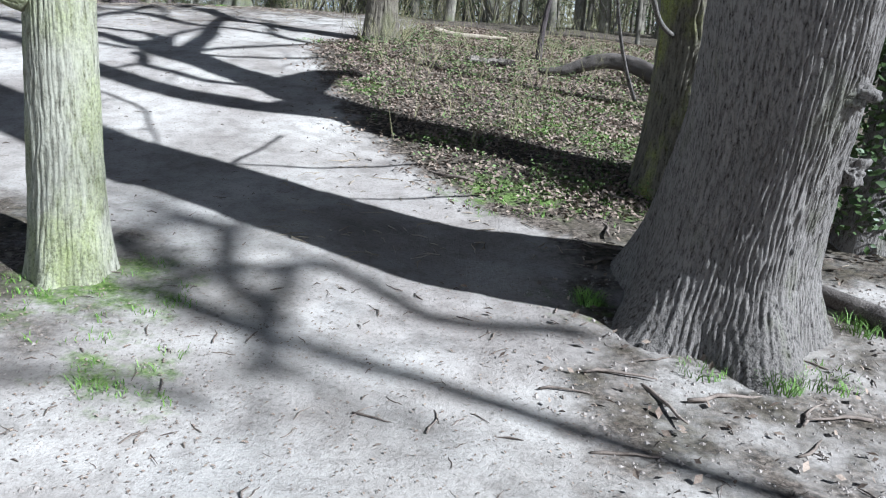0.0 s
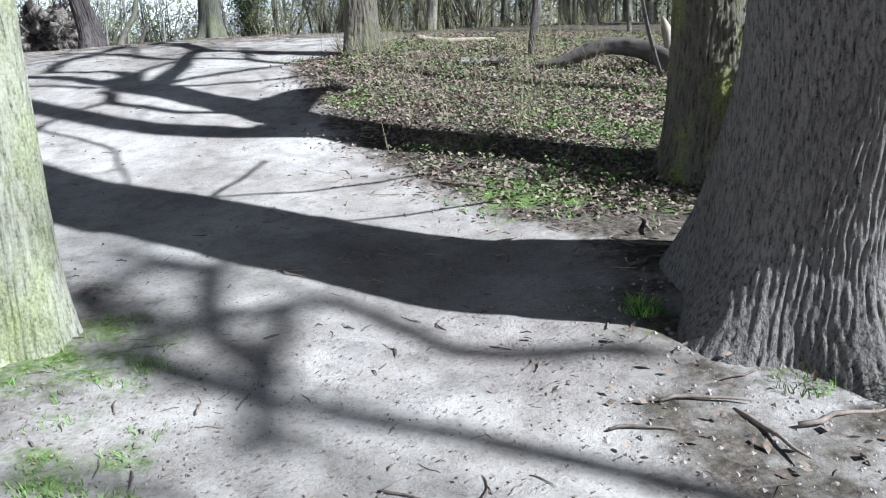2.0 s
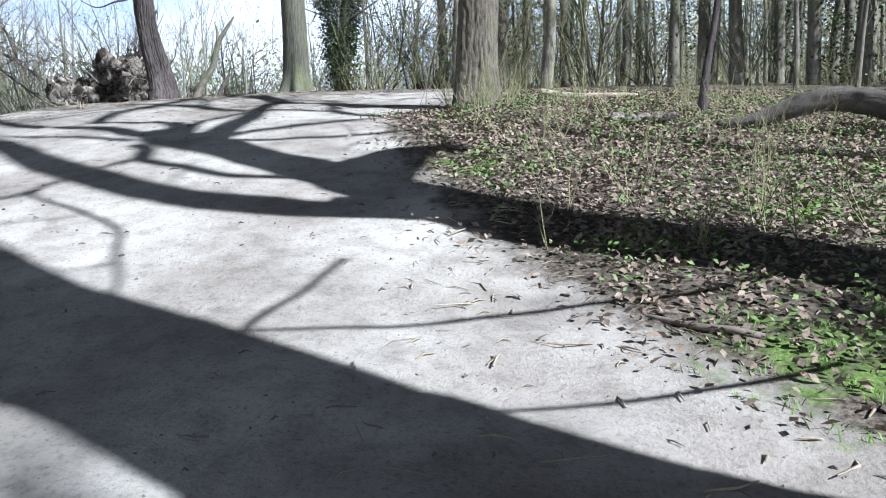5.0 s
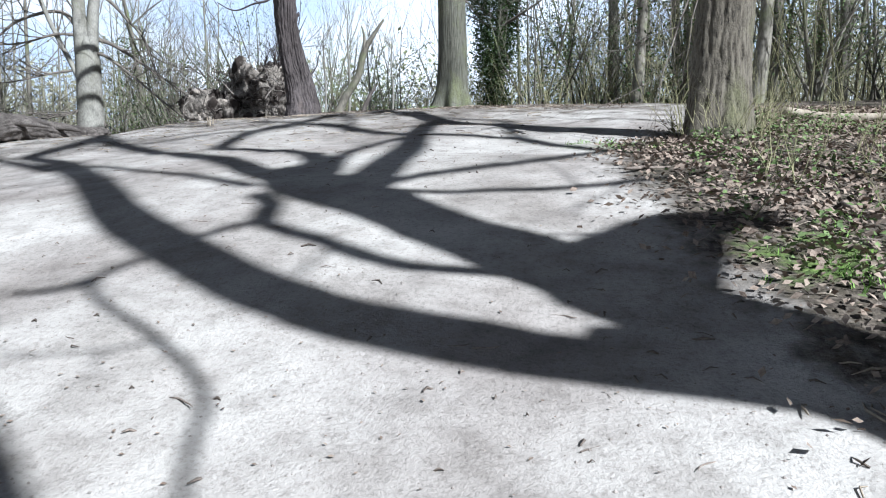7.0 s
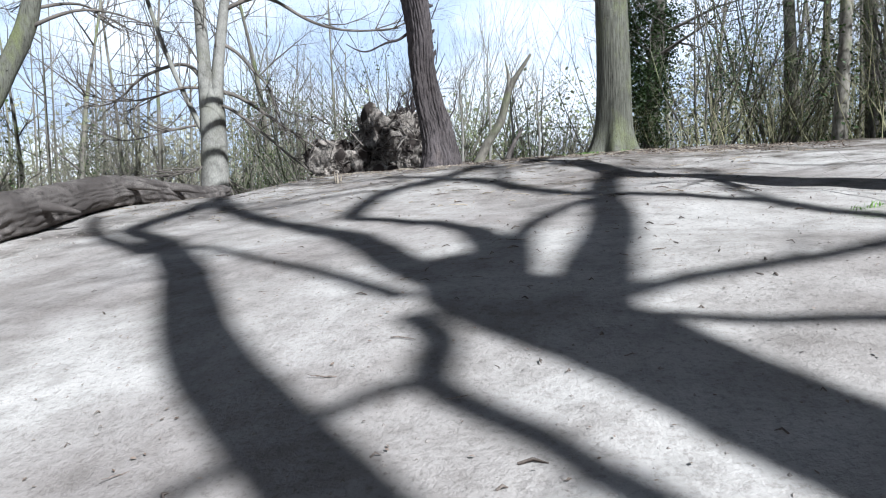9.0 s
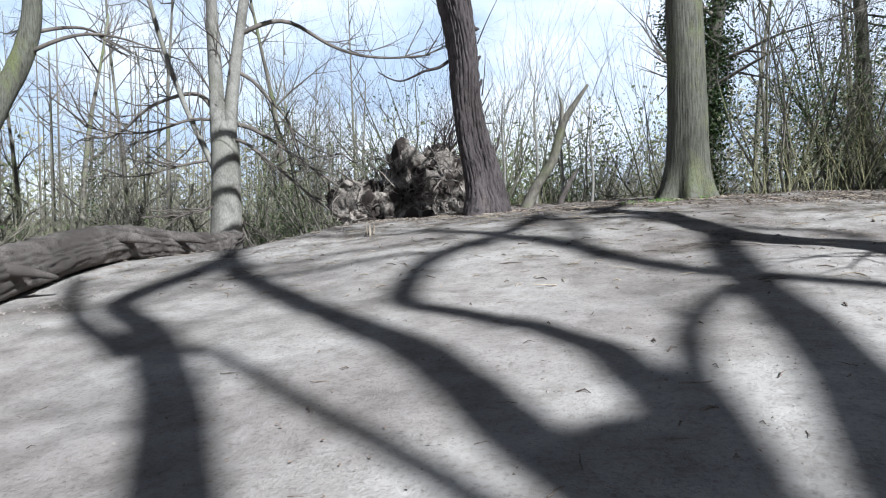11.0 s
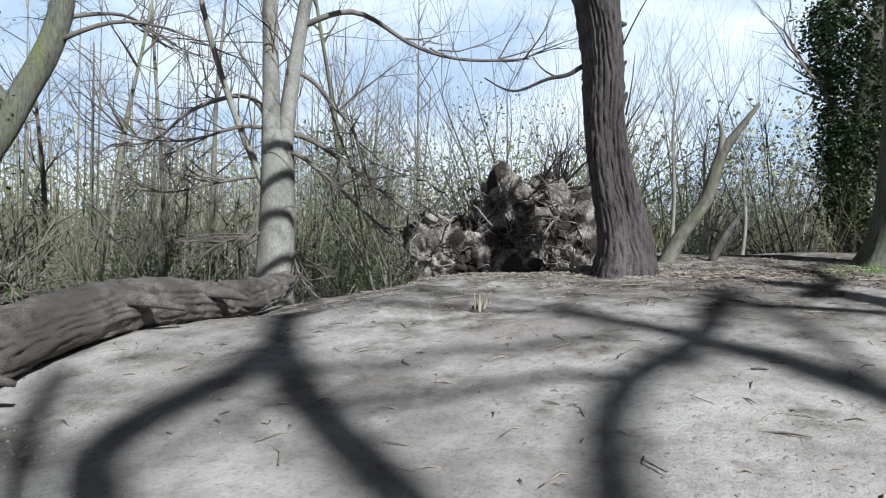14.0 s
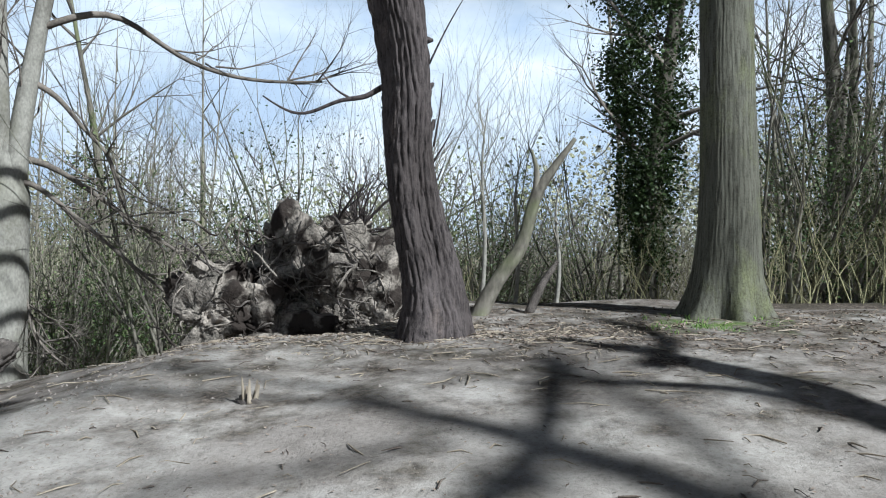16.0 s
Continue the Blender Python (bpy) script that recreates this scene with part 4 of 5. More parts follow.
# A small gnarled stump of root in the trodden earth.
stump = thing("root_stump", -8.85, 17.42, "small weathered root stump sticking out of the trodden earth", "stump")
clod(stump, (0, 0, 0.0), (0.07, 0.05, 0.035), 70, LOGWOOD, "stub", 3, 0.5)
rng = random.Random(71)
for k in range(5):
    a = 1.25 * k
    sh = Shape()
    sh.tube([(0.03 * math.cos(a), 0.03 * math.sin(a), 0), (0.04 * math.cos(a), 0.04 * math.sin(a), 0.05), (0.055 * math.cos(a), 0.05 * math.sin(a), rng.uniform(0.09, 0.16))], [0.018, 0.013, 0.004], 7, 8, bark(0.003, 5, 72 + k, 0.2))
    part("splinter", sh, PALEWOOD, stump)

# The arched fallen branch and the split stump in the leaf litter.
arch = thing("fallen_branch", 2.4, 12.5, "arched fallen branch lying on leaf litter", "log")
sh = Shape()
sh.tube(local([(1.35, 12.9, gz(1.35, 12.9) + 0.03), (1.7, 12.75, gz(1.7, 12.75) + 0.12), (2.15, 12.65, gz(2.15, 12.65) + 0.30), (2.7, 12.45, gz(2.7, 12.45) + 0.36), (3.2, 12.0, gz(3.2, 12) + 0.18), (3.5, 11.6, gz(3.5, 11.6) + 0.02)], arch), [0.05, 0.09, 0.13, 0.14, 0.14, 0.12], 28, 70, bark(0.014, 10, 81, 0.1))
part("stem", sh, LOGWOOD, arch)
split = thing("split_stump", 3.35, 12.7, "pale splintered stump of a snapped tree", "stump")
for k, (dx, h, r) in enumerate(((0.0, 0.75, 0.09), (0.09, 0.55, 0.07), (-0.08, 0.62, 0.05))):
    sh = Shape()
    sh.tube([(dx, 0, -0.1), (dx * 0.7, 0, h * 0.4), (dx * 0.4 - 0.06, 0.02, h * 0.8), (dx * 0.3 - 0.12, 0.02, h)], [r, r * 0.9, r * 0.7, r * 0.12], 10, 16, bark(0.01, 6, 83 + k, 0.15))
    part("splinter", sh, PALEWOOD, split)

# The thin sapling leaning in the litter.
sap = thing("sapling", 1.42, 14.03, "thin leaning sapling in the leaf litter", "tree")
sh = Shape()
sh.tube([(0, 0, -0.1), (0.02, 0, 0.4), (0.10, 0.02, 1.0), (0.2, 0, 2.0), (0.25, 0, 3.5), (0.5, 0, 6)], [0.07, 0.05, 0.042, 0.04, 0.032, 0.015], 12, 40, bark(0.004, 6, 87, 0.08))
part("trunk", sh, DEADWOOD, sap)
limb(sap, [(1.6, 14.03, sap.location.z + 1.45), (2.3, 14.0, sap.location.z + 1.42), (3.2, 14.1, sap.location.z + 1.5)], 0.018, 0.006, TWIG, seed=90, twig=4, twig_len=0.5)


# ---- the wood all round ----
def pole_tree(seed, height, radius, lean=0.05, ivy=0, low=0.25, branches=12, material=None, depth=2, reach=0.2):
    """A slim bare woodland tree: trunk, branches with twigs, and ivy leaves where it is clad. Built at the origin."""
    rng = random.Random(seed)
    root = new("woodland_tree")
    pts, p = [], Vector((0, 0, -0.4))
    d = Vector((rng.uniform(-lean, lean), rng.uniform(-lean, lean), 1))
    n = 8
    for i in range(n + 1):
        pts.append(p.copy())
        d = d + Vector((rng.uniform(-1, 1), rng.uniform(-1, 1), 0)) * 0.05
        p = p + d.normalized() * (height / n)
    rad = [radius * (1.15 if i == 0 else 1) * (1 - 0.85 * i / n) + 0.006 for i in range(n + 1)]
    sh = Shape()
    sh.tube(pts, rad, 9, 22, bark(radius * 0.08, 7, seed, 0.08))
    part("trunk", sh, material or POLE, root)
    ts = Shape()
    for _ in range(branches):
        k = rng.uniform(low, 1.0) * n
        i = min(int(k), n - 1)
        q = pts[i].lerp(pts[i + 1], k - i)
        a = rng.uniform(0, 2 * math.pi)
        twigs(ts, q, (math.cos(a), math.sin(a), rng.uniform(0.3, 1.3)), height * reach * rng.uniform(0.6, 1.2), max(0.012, radius * 0.3), rng, depth, 3, 0.75, 0.3)
    tagged(part("twig_spray", ts, TWIG, root, "fine bare twigs"), kind="stuff")
    if ivy:
        ls = Shape()
        leaves(ls, [(pts[0].lerp(pts[-1], rng.uniform(0.02, 0.62)) + Vector((rng.gauss(0, 1), rng.gauss(0, 1), 0)) * (radius * 0.9 + 0.13 + (0.22 if ivy > 3000 else 0))) for _ in range(ivy)], 0.085 if ivy < 3000 else 0.125, rng, 1.2)
        part("ivy", ls, IVY, root, "dark ivy clinging to the trunk")
    return root


def leaves(shape, places, size, rng, tilt=1.0):
    """Small folded leaves, four triangles each."""
    for p in places:
        s = size * rng.uniform(0.6, 1.3)
        e = Euler((rng.uniform(-tilt, tilt), rng.uniform(-tilt, tilt), rng.uniform(0, 6.3))).to_matrix()
        c = [(0, -0.5, 0), (0.3, 0.0, 0.07), (0, 0.55, 0.02), (-0.3, 0.0, 0.07)]
        shape.add([tuple(Vector(p) + e @ (Vector(q) * s)) for q in c], [(0, 1, 2), (0, 2, 3)])


def plant(tree, x, y, turn, scale, label, group):
    ob = copy_thing(tree, pose(x, y, gz(x, y), 0, 0, turn))
    ob.scale = (scale,) * 3
    tagged(ob, label, "tree", group)
    return ob


def clear_of(x, y):
    """True where the open mound, the path or the way of the sun to them lies."""
    if y < 15.5 and x > -14:
        return False
    if -14.5 < x < 1.0 and y < 22.5:
        return False
    return True


def growth(x, y):
    """How tall the wood stands at a place: young and low in the old clearing beyond the crest."""
    bearing, far = math.atan2(-(x + 6.6), y - 13.2), math.hypot(x + 6.6, y - 13.2)
    return 2.6 + 0.10 * far if 0.02 < bearing < 0.52 else 99.0


protos = [pole_tree(300 + k, h, r, 0.06, ivy, low, br) for k, (h, r, ivy, low, br) in enumerate(((11, 0.075, 0, 0.3, 10), (9, 0.05, 0, 0.25, 9), (13, 0.12, 0, 0.3, 12), (10, 0.09, 420, 0.35, 8), (7, 0.035, 0, 0.12, 9), (12, 0.15, 900, 0.4, 9)))]
rng = random.Random(5)
spots = []
while len(spots) < 330:
    zone_pick = rng.random()
    if zone_pick < 0.5:
        x, y = rng.uniform(-4, 24), rng.uniform(19.5, 46)
    elif zone_pick < 0.75:
        x, y = rng.uniform(-24, -4), rng.uniform(30, 60)
    else:
        x, y = rng.uniform(-50, -17), rng.uniform(9, 52)
    if clear_of(x, y) and not (-12 < x < -4.5 and y < 34 and rng.random() < 0.8) and all((x - a) ** 2 + (y - b) ** 2 > 0.5 for a, b in spots):
        spots.append((x, y))
for k, (x, y) in enumerate(spots):
    proto = protos[(0, 1, 4, 0, 2, 1, 3, 4, 1, 5)[k % 10]]
    plant(proto, x, y, rng.uniform(0, 360), min(rng.uniform(0.75, 1.2), growth(x, y) / (11, 9, 7, 11, 13, 9, 10, 7, 9, 12)[k % 10]), "slim bare tree of the spring wood", "trees of the wood behind the mound")
for q in protos:
    for o in list(q.children_recursive) + [q]:
        bpy.data.objects.remove(o)

# thicker stems that stand out in the wood
big_pole = pole_tree(330, 13, 0.17, 0.04, 0, 0.35, 10)
big_ivy = pole_tree(331, 12, 0.16, 0.04, 1800, 0.35, 10)
for k, (x, y) in enumerate(((-0.35, 22.0), (0.2, 23.5), (3.4, 23.0), (4.1, 22.6), (6.3, 21.5), (6.6, 21.9), (9.0, 19.6), (11.5, 18.0), (2.0, 27.0), (7.6, 25.5), (-3.2, 27.5), (8.4, 17.2), (12.5, 22.0))):
    plant(big_ivy if k in (1, 4, 6, 9, 11) else big_pole, x, y, 47 * k, 0.8 + 0.05 * (k % 7), "ivy-grown trunk standing in the bare wood" if k in (1, 4, 6, 9, 11) else "dark woodland tree trunk among slimmer stems", "trees of the wood behind the mound")
for k, (x, y) in enumerate(((-18.6, 21.4), (-19.2, 17.6), (-12.6, 25.6), (-16.5, 26.2), (-22.0, 22.5), (-10.6, 28.5))):
    plant(big_ivy, x, y, 61 * k, min(0.62 + 0.05 * (k % 4), growth(x, y) / 12), "ivy-grown trunk standing in the thicket", "trees of the wood behind the mound")
for q in (big_pole, big_ivy):
    for o in list(q.children_recursive) + [q]:
        bpy.data.objects.remove(o)

# the dense ivy-clad tree behind the crest
ivied = pole_tree(401, 14.5, 0.2, 0.02, 0, 0.25, 18, None, 2, 0.16)
ivied.location = (-6.45, 27.6, gz(-6.45, 27.6))
ivied.name = "ivy_clad_tree"
tagged(ivied, "tall trunk wrapped in dense dark ivy", "tree")
rng = random.Random(404)
ivy = Shape()
for k in range(330):
    h = 1.2 + 12.3 * rng.random() ** 0.75
    wide = 0.28 + 0.55 * min(1.0, max(0.0, (h - 2.5) / 3.5)) * rng.uniform(0.3, 1.25)
    a = rng.uniform(0, 6.3)
    c = Vector((math.cos(a) * wide, math.sin(a) * wide, h))
    leaves(ivy, [c + Vector((rng.gauss(0, 0.17), rng.gauss(0, 0.17), rng.gauss(0, 0.2))) for _ in range(190)], 0.078, rng, 1.3)
part("ivy", ivy, IVY, ivied, "dense dark ivy in hanging clumps")

# clumps of brush and brambles along the rim of the clearing
def brush_clump(seed, count, height, spread):
    rng = random.Random(seed)
    s = Shape()
    for _ in range(count):
        a, r = rng.uniform(0, 6.3), spread * math.sqrt(rng.random())
        twigs(s, (r * math.cos(a), r * math.sin(a), -0.1), (rng.uniform(-0.5, 0.5), rng.uniform(-0.5, 0.5), 1), height * rng.uniform(0.5, 1.1), 0.009, rng, 1, 3, 0.6, 0.3)
    return s.mesh("brush")


brush_meshes = [brush_clump(500 + k, 30, h, 1.1) for k, h in enumerate((1.3, 0.9, 2.2))]
rng = random.Random(9)
for me in brush_meshes:
    me.materials.append(BRUSH)
for k in range(210):
    for _ in range(60):
        x, y = (rng.uniform(-30, -3.5), rng.uniform(21.5, 40)) if k % 3 == 0 else ((rng.uniform(-26, -13.5), rng.uniform(11, 26)) if k % 3 == 1 else (rng.uniform(-4, 22), rng.uniform(21, 38)))
        if clear_of(x, y) and y > 22.6 - 0.25 * max(x + 6, 0):
            break
    ob = new("brush", brush_meshes[k % 3])
    ob.matrix_world = pose(x, y, gz(x, y), 0, 0, rng.uniform(0, 360)) @ Matrix.Scale(rng.uniform(0.7, 1.3), 4)
    tagged(ob, "tangled dry brambles and brush under the trees", "brush", "brush along the rim of the clearing", "stuff")


# taller shrubs with hanging green among the bare stems
def shrub(seed, stems, height, green):
    rng = random.Random(seed)
    root = new("shrub")
    s = Shape()
    tips = []
    for _ in range(stems):
        d = Vector((rng.uniform(-0.55, 0.55), rng.uniform(-0.55, 0.55), 1))
        h = height * rng.uniform(0.6, 1.1)
        twigs(s, (rng.uniform(-0.25, 0.25), rng.uniform(-0.25, 0.25), -0.2), d, h, 0.03, rng, 2, 5, 0.55, 0.35)
        tips += [d.normalized() * h * rng.uniform(0.2, 0.9) + Vector((rng.gauss(0, 0.3), rng.gauss(0, 0.3), rng.gauss(0, 0.2))) for _ in range(green // stems)]
    tagged(part("stem", s, POLE, root), kind="stuff")
    lv = Shape()
    leaves(lv, tips, 0.042, rng, 1.2)
    tagged(part("foliage", lv, IVY if seed % 2 else HERB, root, "small spring leaves and ivy"), kind="stuff")
    return root


shrubs = [shrub(700, 12, 3.8, 3000), shrub(701, 10, 3.4, 4200), shrub(702, 9, 2.8, 1500)]
rng = random.Random(21)
for k, (x, y) in enumerate(((-13.7, 23.6), (-11.5, 23.5), (-17.3, 21.6), (-16.2, 24.6), (-19.5, 18.4), (-15.8, 23.4), (-10.2, 24.4), (-8.9, 26.0), (-18.2, 21.5), (-3.6, 25.5), (-4.6, 24.2), (-17.0, 27.5), (-12.4, 29.0), (-20.5, 25.0), (-1.6, 24.6), (0.8, 23.2), (-21.5, 19.0), (-19.0, 15.5), (4.2, 22.6), (8.0, 21.5), (2.5, 25.5), (-7.4, 30.0), (-15.0, 31.0), (6.0, 26.0), (-24.0, 29.0), (11.5, 20.5), (-9.6, 32.0), (-2.8, 29.5))):
    ob = copy_thing(shrubs[k % 3], pose(x, y, gz(x, y), 0, 0, rng.uniform(0, 360)))
    ob.scale = (rng.uniform(0.8, 1.25),) * 3
    tagged(ob, "many-stemmed shrub with small spring leaves and ivy", "shrub", "shrubs round the clearing")
for k in range(38):
    a, r = rng.uniform(0.2, 1.5), rng.uniform(14.5, 27)
    x, y = -5 - r * math.sin(a), 13 + r * math.cos(a)
    if y < 24.5 and x > -16.5:
        continue
    ob = copy_thing(shrubs[(0, 2, 1, 2)[k % 4]], pose(x, y, gz(x, y), 0, 0, rng.uniform(0, 360)))
    ob.scale = (rng.uniform(1.0, 1.4),) * 2 + (rng.uniform(0.8, 1.35),)
    tagged(ob, "many-stemmed shrub with small spring leaves and ivy", "shrub", "shrubs round the clearing")
for q in shrubs:
    for o in list(q.children_recursive) + [q]:
        bpy.data.objects.remove(o)


def far_wood():
    """The grey stems and twigs of the woodland farther off, haze in their colour, with unseen ones behind the start."""
    rng = random.Random(31)
    s = Shape()
    places = [(rng.uniform(0.15, 1.75), rng.uniform(24, 62)) if k % 2 else (rng.uniform(-1.25, 1.9), rng.uniform(44, 90)) for k in range(3800)]
    # unseen stems behind the camera, added to cut the low sky light
    places += [(rng.uniform(1.7, 5.1), rng.uniform(30, 60)) for _ in range(900)]
    places += [(rng.uniform(0.25, 1.6), rng.uniform(19, 40)) for _ in range(2600)]
    places += [(rng.uniform(0.0, 0.6), rng.uniform(24, 60)) for _ in range(1900)]
    at = [(-4 - r * math.sin(a), 12 + r * math.cos(a)) for a, r in places]
    heights = ground_at([q[0] for q in at], [q[1] for q in at])
    for k, (x, y) in enumerate(at):
        h = rng.uniform(1.5, 4.2) if k >= 4700 else (rng.uniform(2.5, 7) if rng.random() < 0.6 else rng.uniform(7, 13))
        h = min(h, growth(x, y) * rng.uniform(0.6, 1.0))
        p = Vector((x, y, heights[k] - 0.3))
        top = p + Vector((rng.uniform(-0.8, 0.8), rng.uniform(-0.8, 0.8), h))
        s.tube([p, p.lerp(top, 0.5) + Vector((rng.uniform(-0.2, 0.2), 0, 0)), top], [0.06, 0.045, 0.012], 3, closed=False)
        for _ in range(11):
            q = p.lerp(top, rng.uniform(0.15, 0.95))
            d = Vector((rng.uniform(-1, 1), rng.uniform(-1, 1), rng.uniform(-0.1, 1.2))).normalized() * rng.uniform(0.8, 2.6)
            s.tube([q, q + d], [0.022, 0.006], 3, closed=False)
    tagged(part("far_wood", s, FARTWIG, None), "grey bare woodland far off, with unseen stems that block sky light", "woodland", kind="stuff")


far_wood()


def thicket():
    """The belt of undergrowth, in haze-paled colours, that closes the view far beyond the crest."""
    rng = random.Random(33)
    s = Shape()
    at = [(rng.uniform(-0.9, 1.75), rng.uniform(50, 80)) for _ in range(1300)]
    at = [(-4 - r * math.sin(a), 12 + r * math.cos(a)) for a, r in at]
    for (x, y), h in zip(at, ground_at([q[0] for q in at], [q[1] for q in at])):
        tall, wide = rng.uniform(8.5, 14.0), rng.uniform(1.2, 2.6)
        leaves(s, [Vector((x + rng.gauss(0, wide), y + rng.gauss(0, wide), h + tall * rng.random() ** 1.1)) for _ in range(95)], 0.34, rng, 1.4)
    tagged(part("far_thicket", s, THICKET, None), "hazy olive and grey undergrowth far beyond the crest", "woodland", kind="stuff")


thicket()

# ---- the ground's litter ----
def on_ground(x, y, up=0.0):
    return Vector((x, y, gz(x, y) + up))


def edge_at(y):
    return float(np.interp(y, EDGE_Y, EDGE_X))


rng = random.Random(61)


def scatter(count, spot):
    """Places on the ground, found in one go."""
    xy = np.array([spot() for _ in range(count)])
    z = ground_at(xy[:, 0], xy[:, 1])
    return [Vector((x, y, h)) for (x, y), h in zip(xy.tolist(), z.tolist())]


def wood_floor():
    while True:
        y = rng.uniform(1.5, 19)
        x = edge_at(y) + rng.uniform(0, 6.0) + rng.gauss(0, 0.28)
        thin = 0.05 if y < 6.5 else 1.0
        patchy = 0.5 + 0.9 * noise.noise((x * 0.9, y * 0.9, 4.0)) + min(0.4, 0.5 * (x - edge_at(y)))
        if math.hypot(x - 1.9, y - 4.95) > 0.75 and rng.random() < thin * patchy:
            return x, y


sh = Shape()
leaves(sh, [p + Vector((0, 0, rng.uniform(0.012, 0.05))) for p in scatter(46000, wood_floor)], 0.052, rng, 0.85)
tagged(part("leaf_litter", sh, LEAF, None), "dry brown oak leaves scattered on the wood floor", "leaf litter", kind="stuff")


def open_floor():
    k = rng.random()
    if k < 0.35:
        return rng.uniform(-3.6, 0.9), rng.uniform(1.6, 5.2)
    if k < 0.7:
        return rng.uniform(-11, -3.5), rng.uniform(15, 20.5)
    return rng.uniform(-7, 1.0), rng.uniform(4, 16)


sh = Shape()
leaves(sh, [p + Vector((0, 0, 0.008)) for p in scatter(9000, open_floor)], 0.019, rng, 0.35)
tagged(part("leaf_crumbs", sh, LEAF, None), "crumbs of dead leaf and bark on trodden earth", "leaf litter", kind="stuff")


def tuft(shape, p, count, height, spread):
    for _ in range(count):
        a, r = rng.uniform(0, 6.3), spread * math.sqrt(rng.random())
        b = p + Vector((r * math.cos(a), r * math.sin(a), -0.01))
        h = height * rng.uniform(0.5, 1.2)
        d = Vector((rng.uniform(-0.5, 0.5), rng.uniform(-0.5, 0.5), 1)).normalized() * h
        w = Vector((math.cos(a + 1.3), math.sin(a + 1.3), 0)) * 0.0035
        m = b + d * 0.6
        t = b + d + Vector((d.x * 0.6, d.y * 0.6, -0.1 * h))
        shape.add([tuple(b - w), tuple(b + w), tuple(m + w * 0.8), tuple(m - w * 0.8), tuple(t)], [(0, 1, 2, 3), (3, 2, 4)])


for k, (x, y, n, h, r) in enumerate(((1.95, 4.02, 260, 0.13, 0.13), (1.02, 5.02, 160, 0.10, 0.12), (2.75, 4.75, 140, 0.12, 0.16), (2.25, 4.1, 120, 0.08, 0.2), (1.55, 4.15, 90, 0.06, 0.15))):
    s = Shape()
    tuft(s, on_ground(x, y), n, h, r)
    tagged(part("grass_tuft", s, BLADE, None), "bright green grass tuft at the foot of the oak", "grass", "grass tufts at the oak", "stuff")
s = Shape()
for px, py, pr in ((0.45, 7.15, 0.6), (0.95, 7.0, 0.6), (1.35, 7.5, 0.6), (0.0, 8.75, 0.45), (1.9, 6.75, 0.6), (-2.3, 13.8, 0.55), (-1.2, 10.6, 0.5), (-2.2, 4.5, 0.7), (-1.5, 3.6, 0.35), (2.0, 9.0, 1.2), (1.2, 9.6, 1.0), (2.6, 10.8, 1.4), (-3.0, 4.0, 0.7), (-5.9, 20.2, 0.7), (1.3, 11.5, 1.2), (0.0, 12.0, 1.2)):
    for _ in range(int(46 * pr)):
        a, q = rng.uniform(0, 6.3), pr * math.sqrt(rng.random())
        tuft(s, on_ground(px + q * math.cos(a), py + q * math.sin(a)), 9, 0.06, 0.06)
tagged(part("grass", s, BLADE, None), "short spring grass in patches beside the path", "grass", kind="stuff")
sh = Shape()
herbs = []
for c in scatter(2300, lambda: (rng.uniform(-1.8, 5.5), rng.uniform(7.0, 17.5))):
    if c.x > edge_at(c.y) + 0.2 and noise.noise((c.x * 1.1, c.y * 1.1, 9.0)) > -0.16:
        herbs += [c + Vector((rng.gauss(0, 0.07), rng.gauss(0, 0.07), rng.uniform(0.02, 0.14))) for _ in range(9)]
leaves(sh, herbs, 0.04, rng, 0.9)
tagged(part("herbs", sh, HERB, None), "low green spring herbs among the dead leaves", "plants", kind="stuff")
s = Shape()
for c in scatter(190, lambda: (rng.uniform(-1.6, 5.5), rng.uniform(8.5, 18))):
    if c.x > edge_at(c.y) + 0.2:
        for _ in range(2):
            twigs(s, c, (rng.uniform(-0.6, 0.6), rng.uniform(-0.6, 0.6), 1), rng.uniform(0.2, 0.6), 0.006, rng, 1, 3, 0.6)
tagged(part("bramble_shoots", s, BRUSH, None), "thin bare shoots standing in the leaf litter", "plants", kind="stuff")

# sticks on the path
def stick_mesh(seed):
    r = random.Random(seed)
    s = Shape()
    p, d = Vector((-0.5, 0, 0.012)), Vector((1, r.uniform(-0.4, 0.4), 0))
    pts = [p.copy()]
    for _ in range(5):
        d = (d + Vector((0, r.uniform(-0.5, 0.5), r.uniform(-0.05, 0.05)))).normalized()
        p = p + d * 0.2
        pts.append(Vector((p.x, p.y, 0.012 + r.uniform(0, 0.03))))
    s.tube(pts, [0.022, 0.026, 0.024, 0.02, 0.018, 0.008], 6, closed=True)
    return s.mesh("stick")


stick_meshes = [stick_mesh(800 + k) for k in range(7)]
for me in stick_meshes:
    me.materials.append(STICK)


def stick(x, y, turn, length, thick=1.0, label="short dry stick lying on the trodden earth"):
    ob = new("stick", stick_meshes[int(abs(x * 31 + y * 17)) % 7])
    ob.matrix_world = pose(x, y, gz(x, y), 0, 0, turn) @ Matrix.Diagonal((length, length, length * thick, 1))
    return tagged(ob, label, "stick", "sticks on the ground")


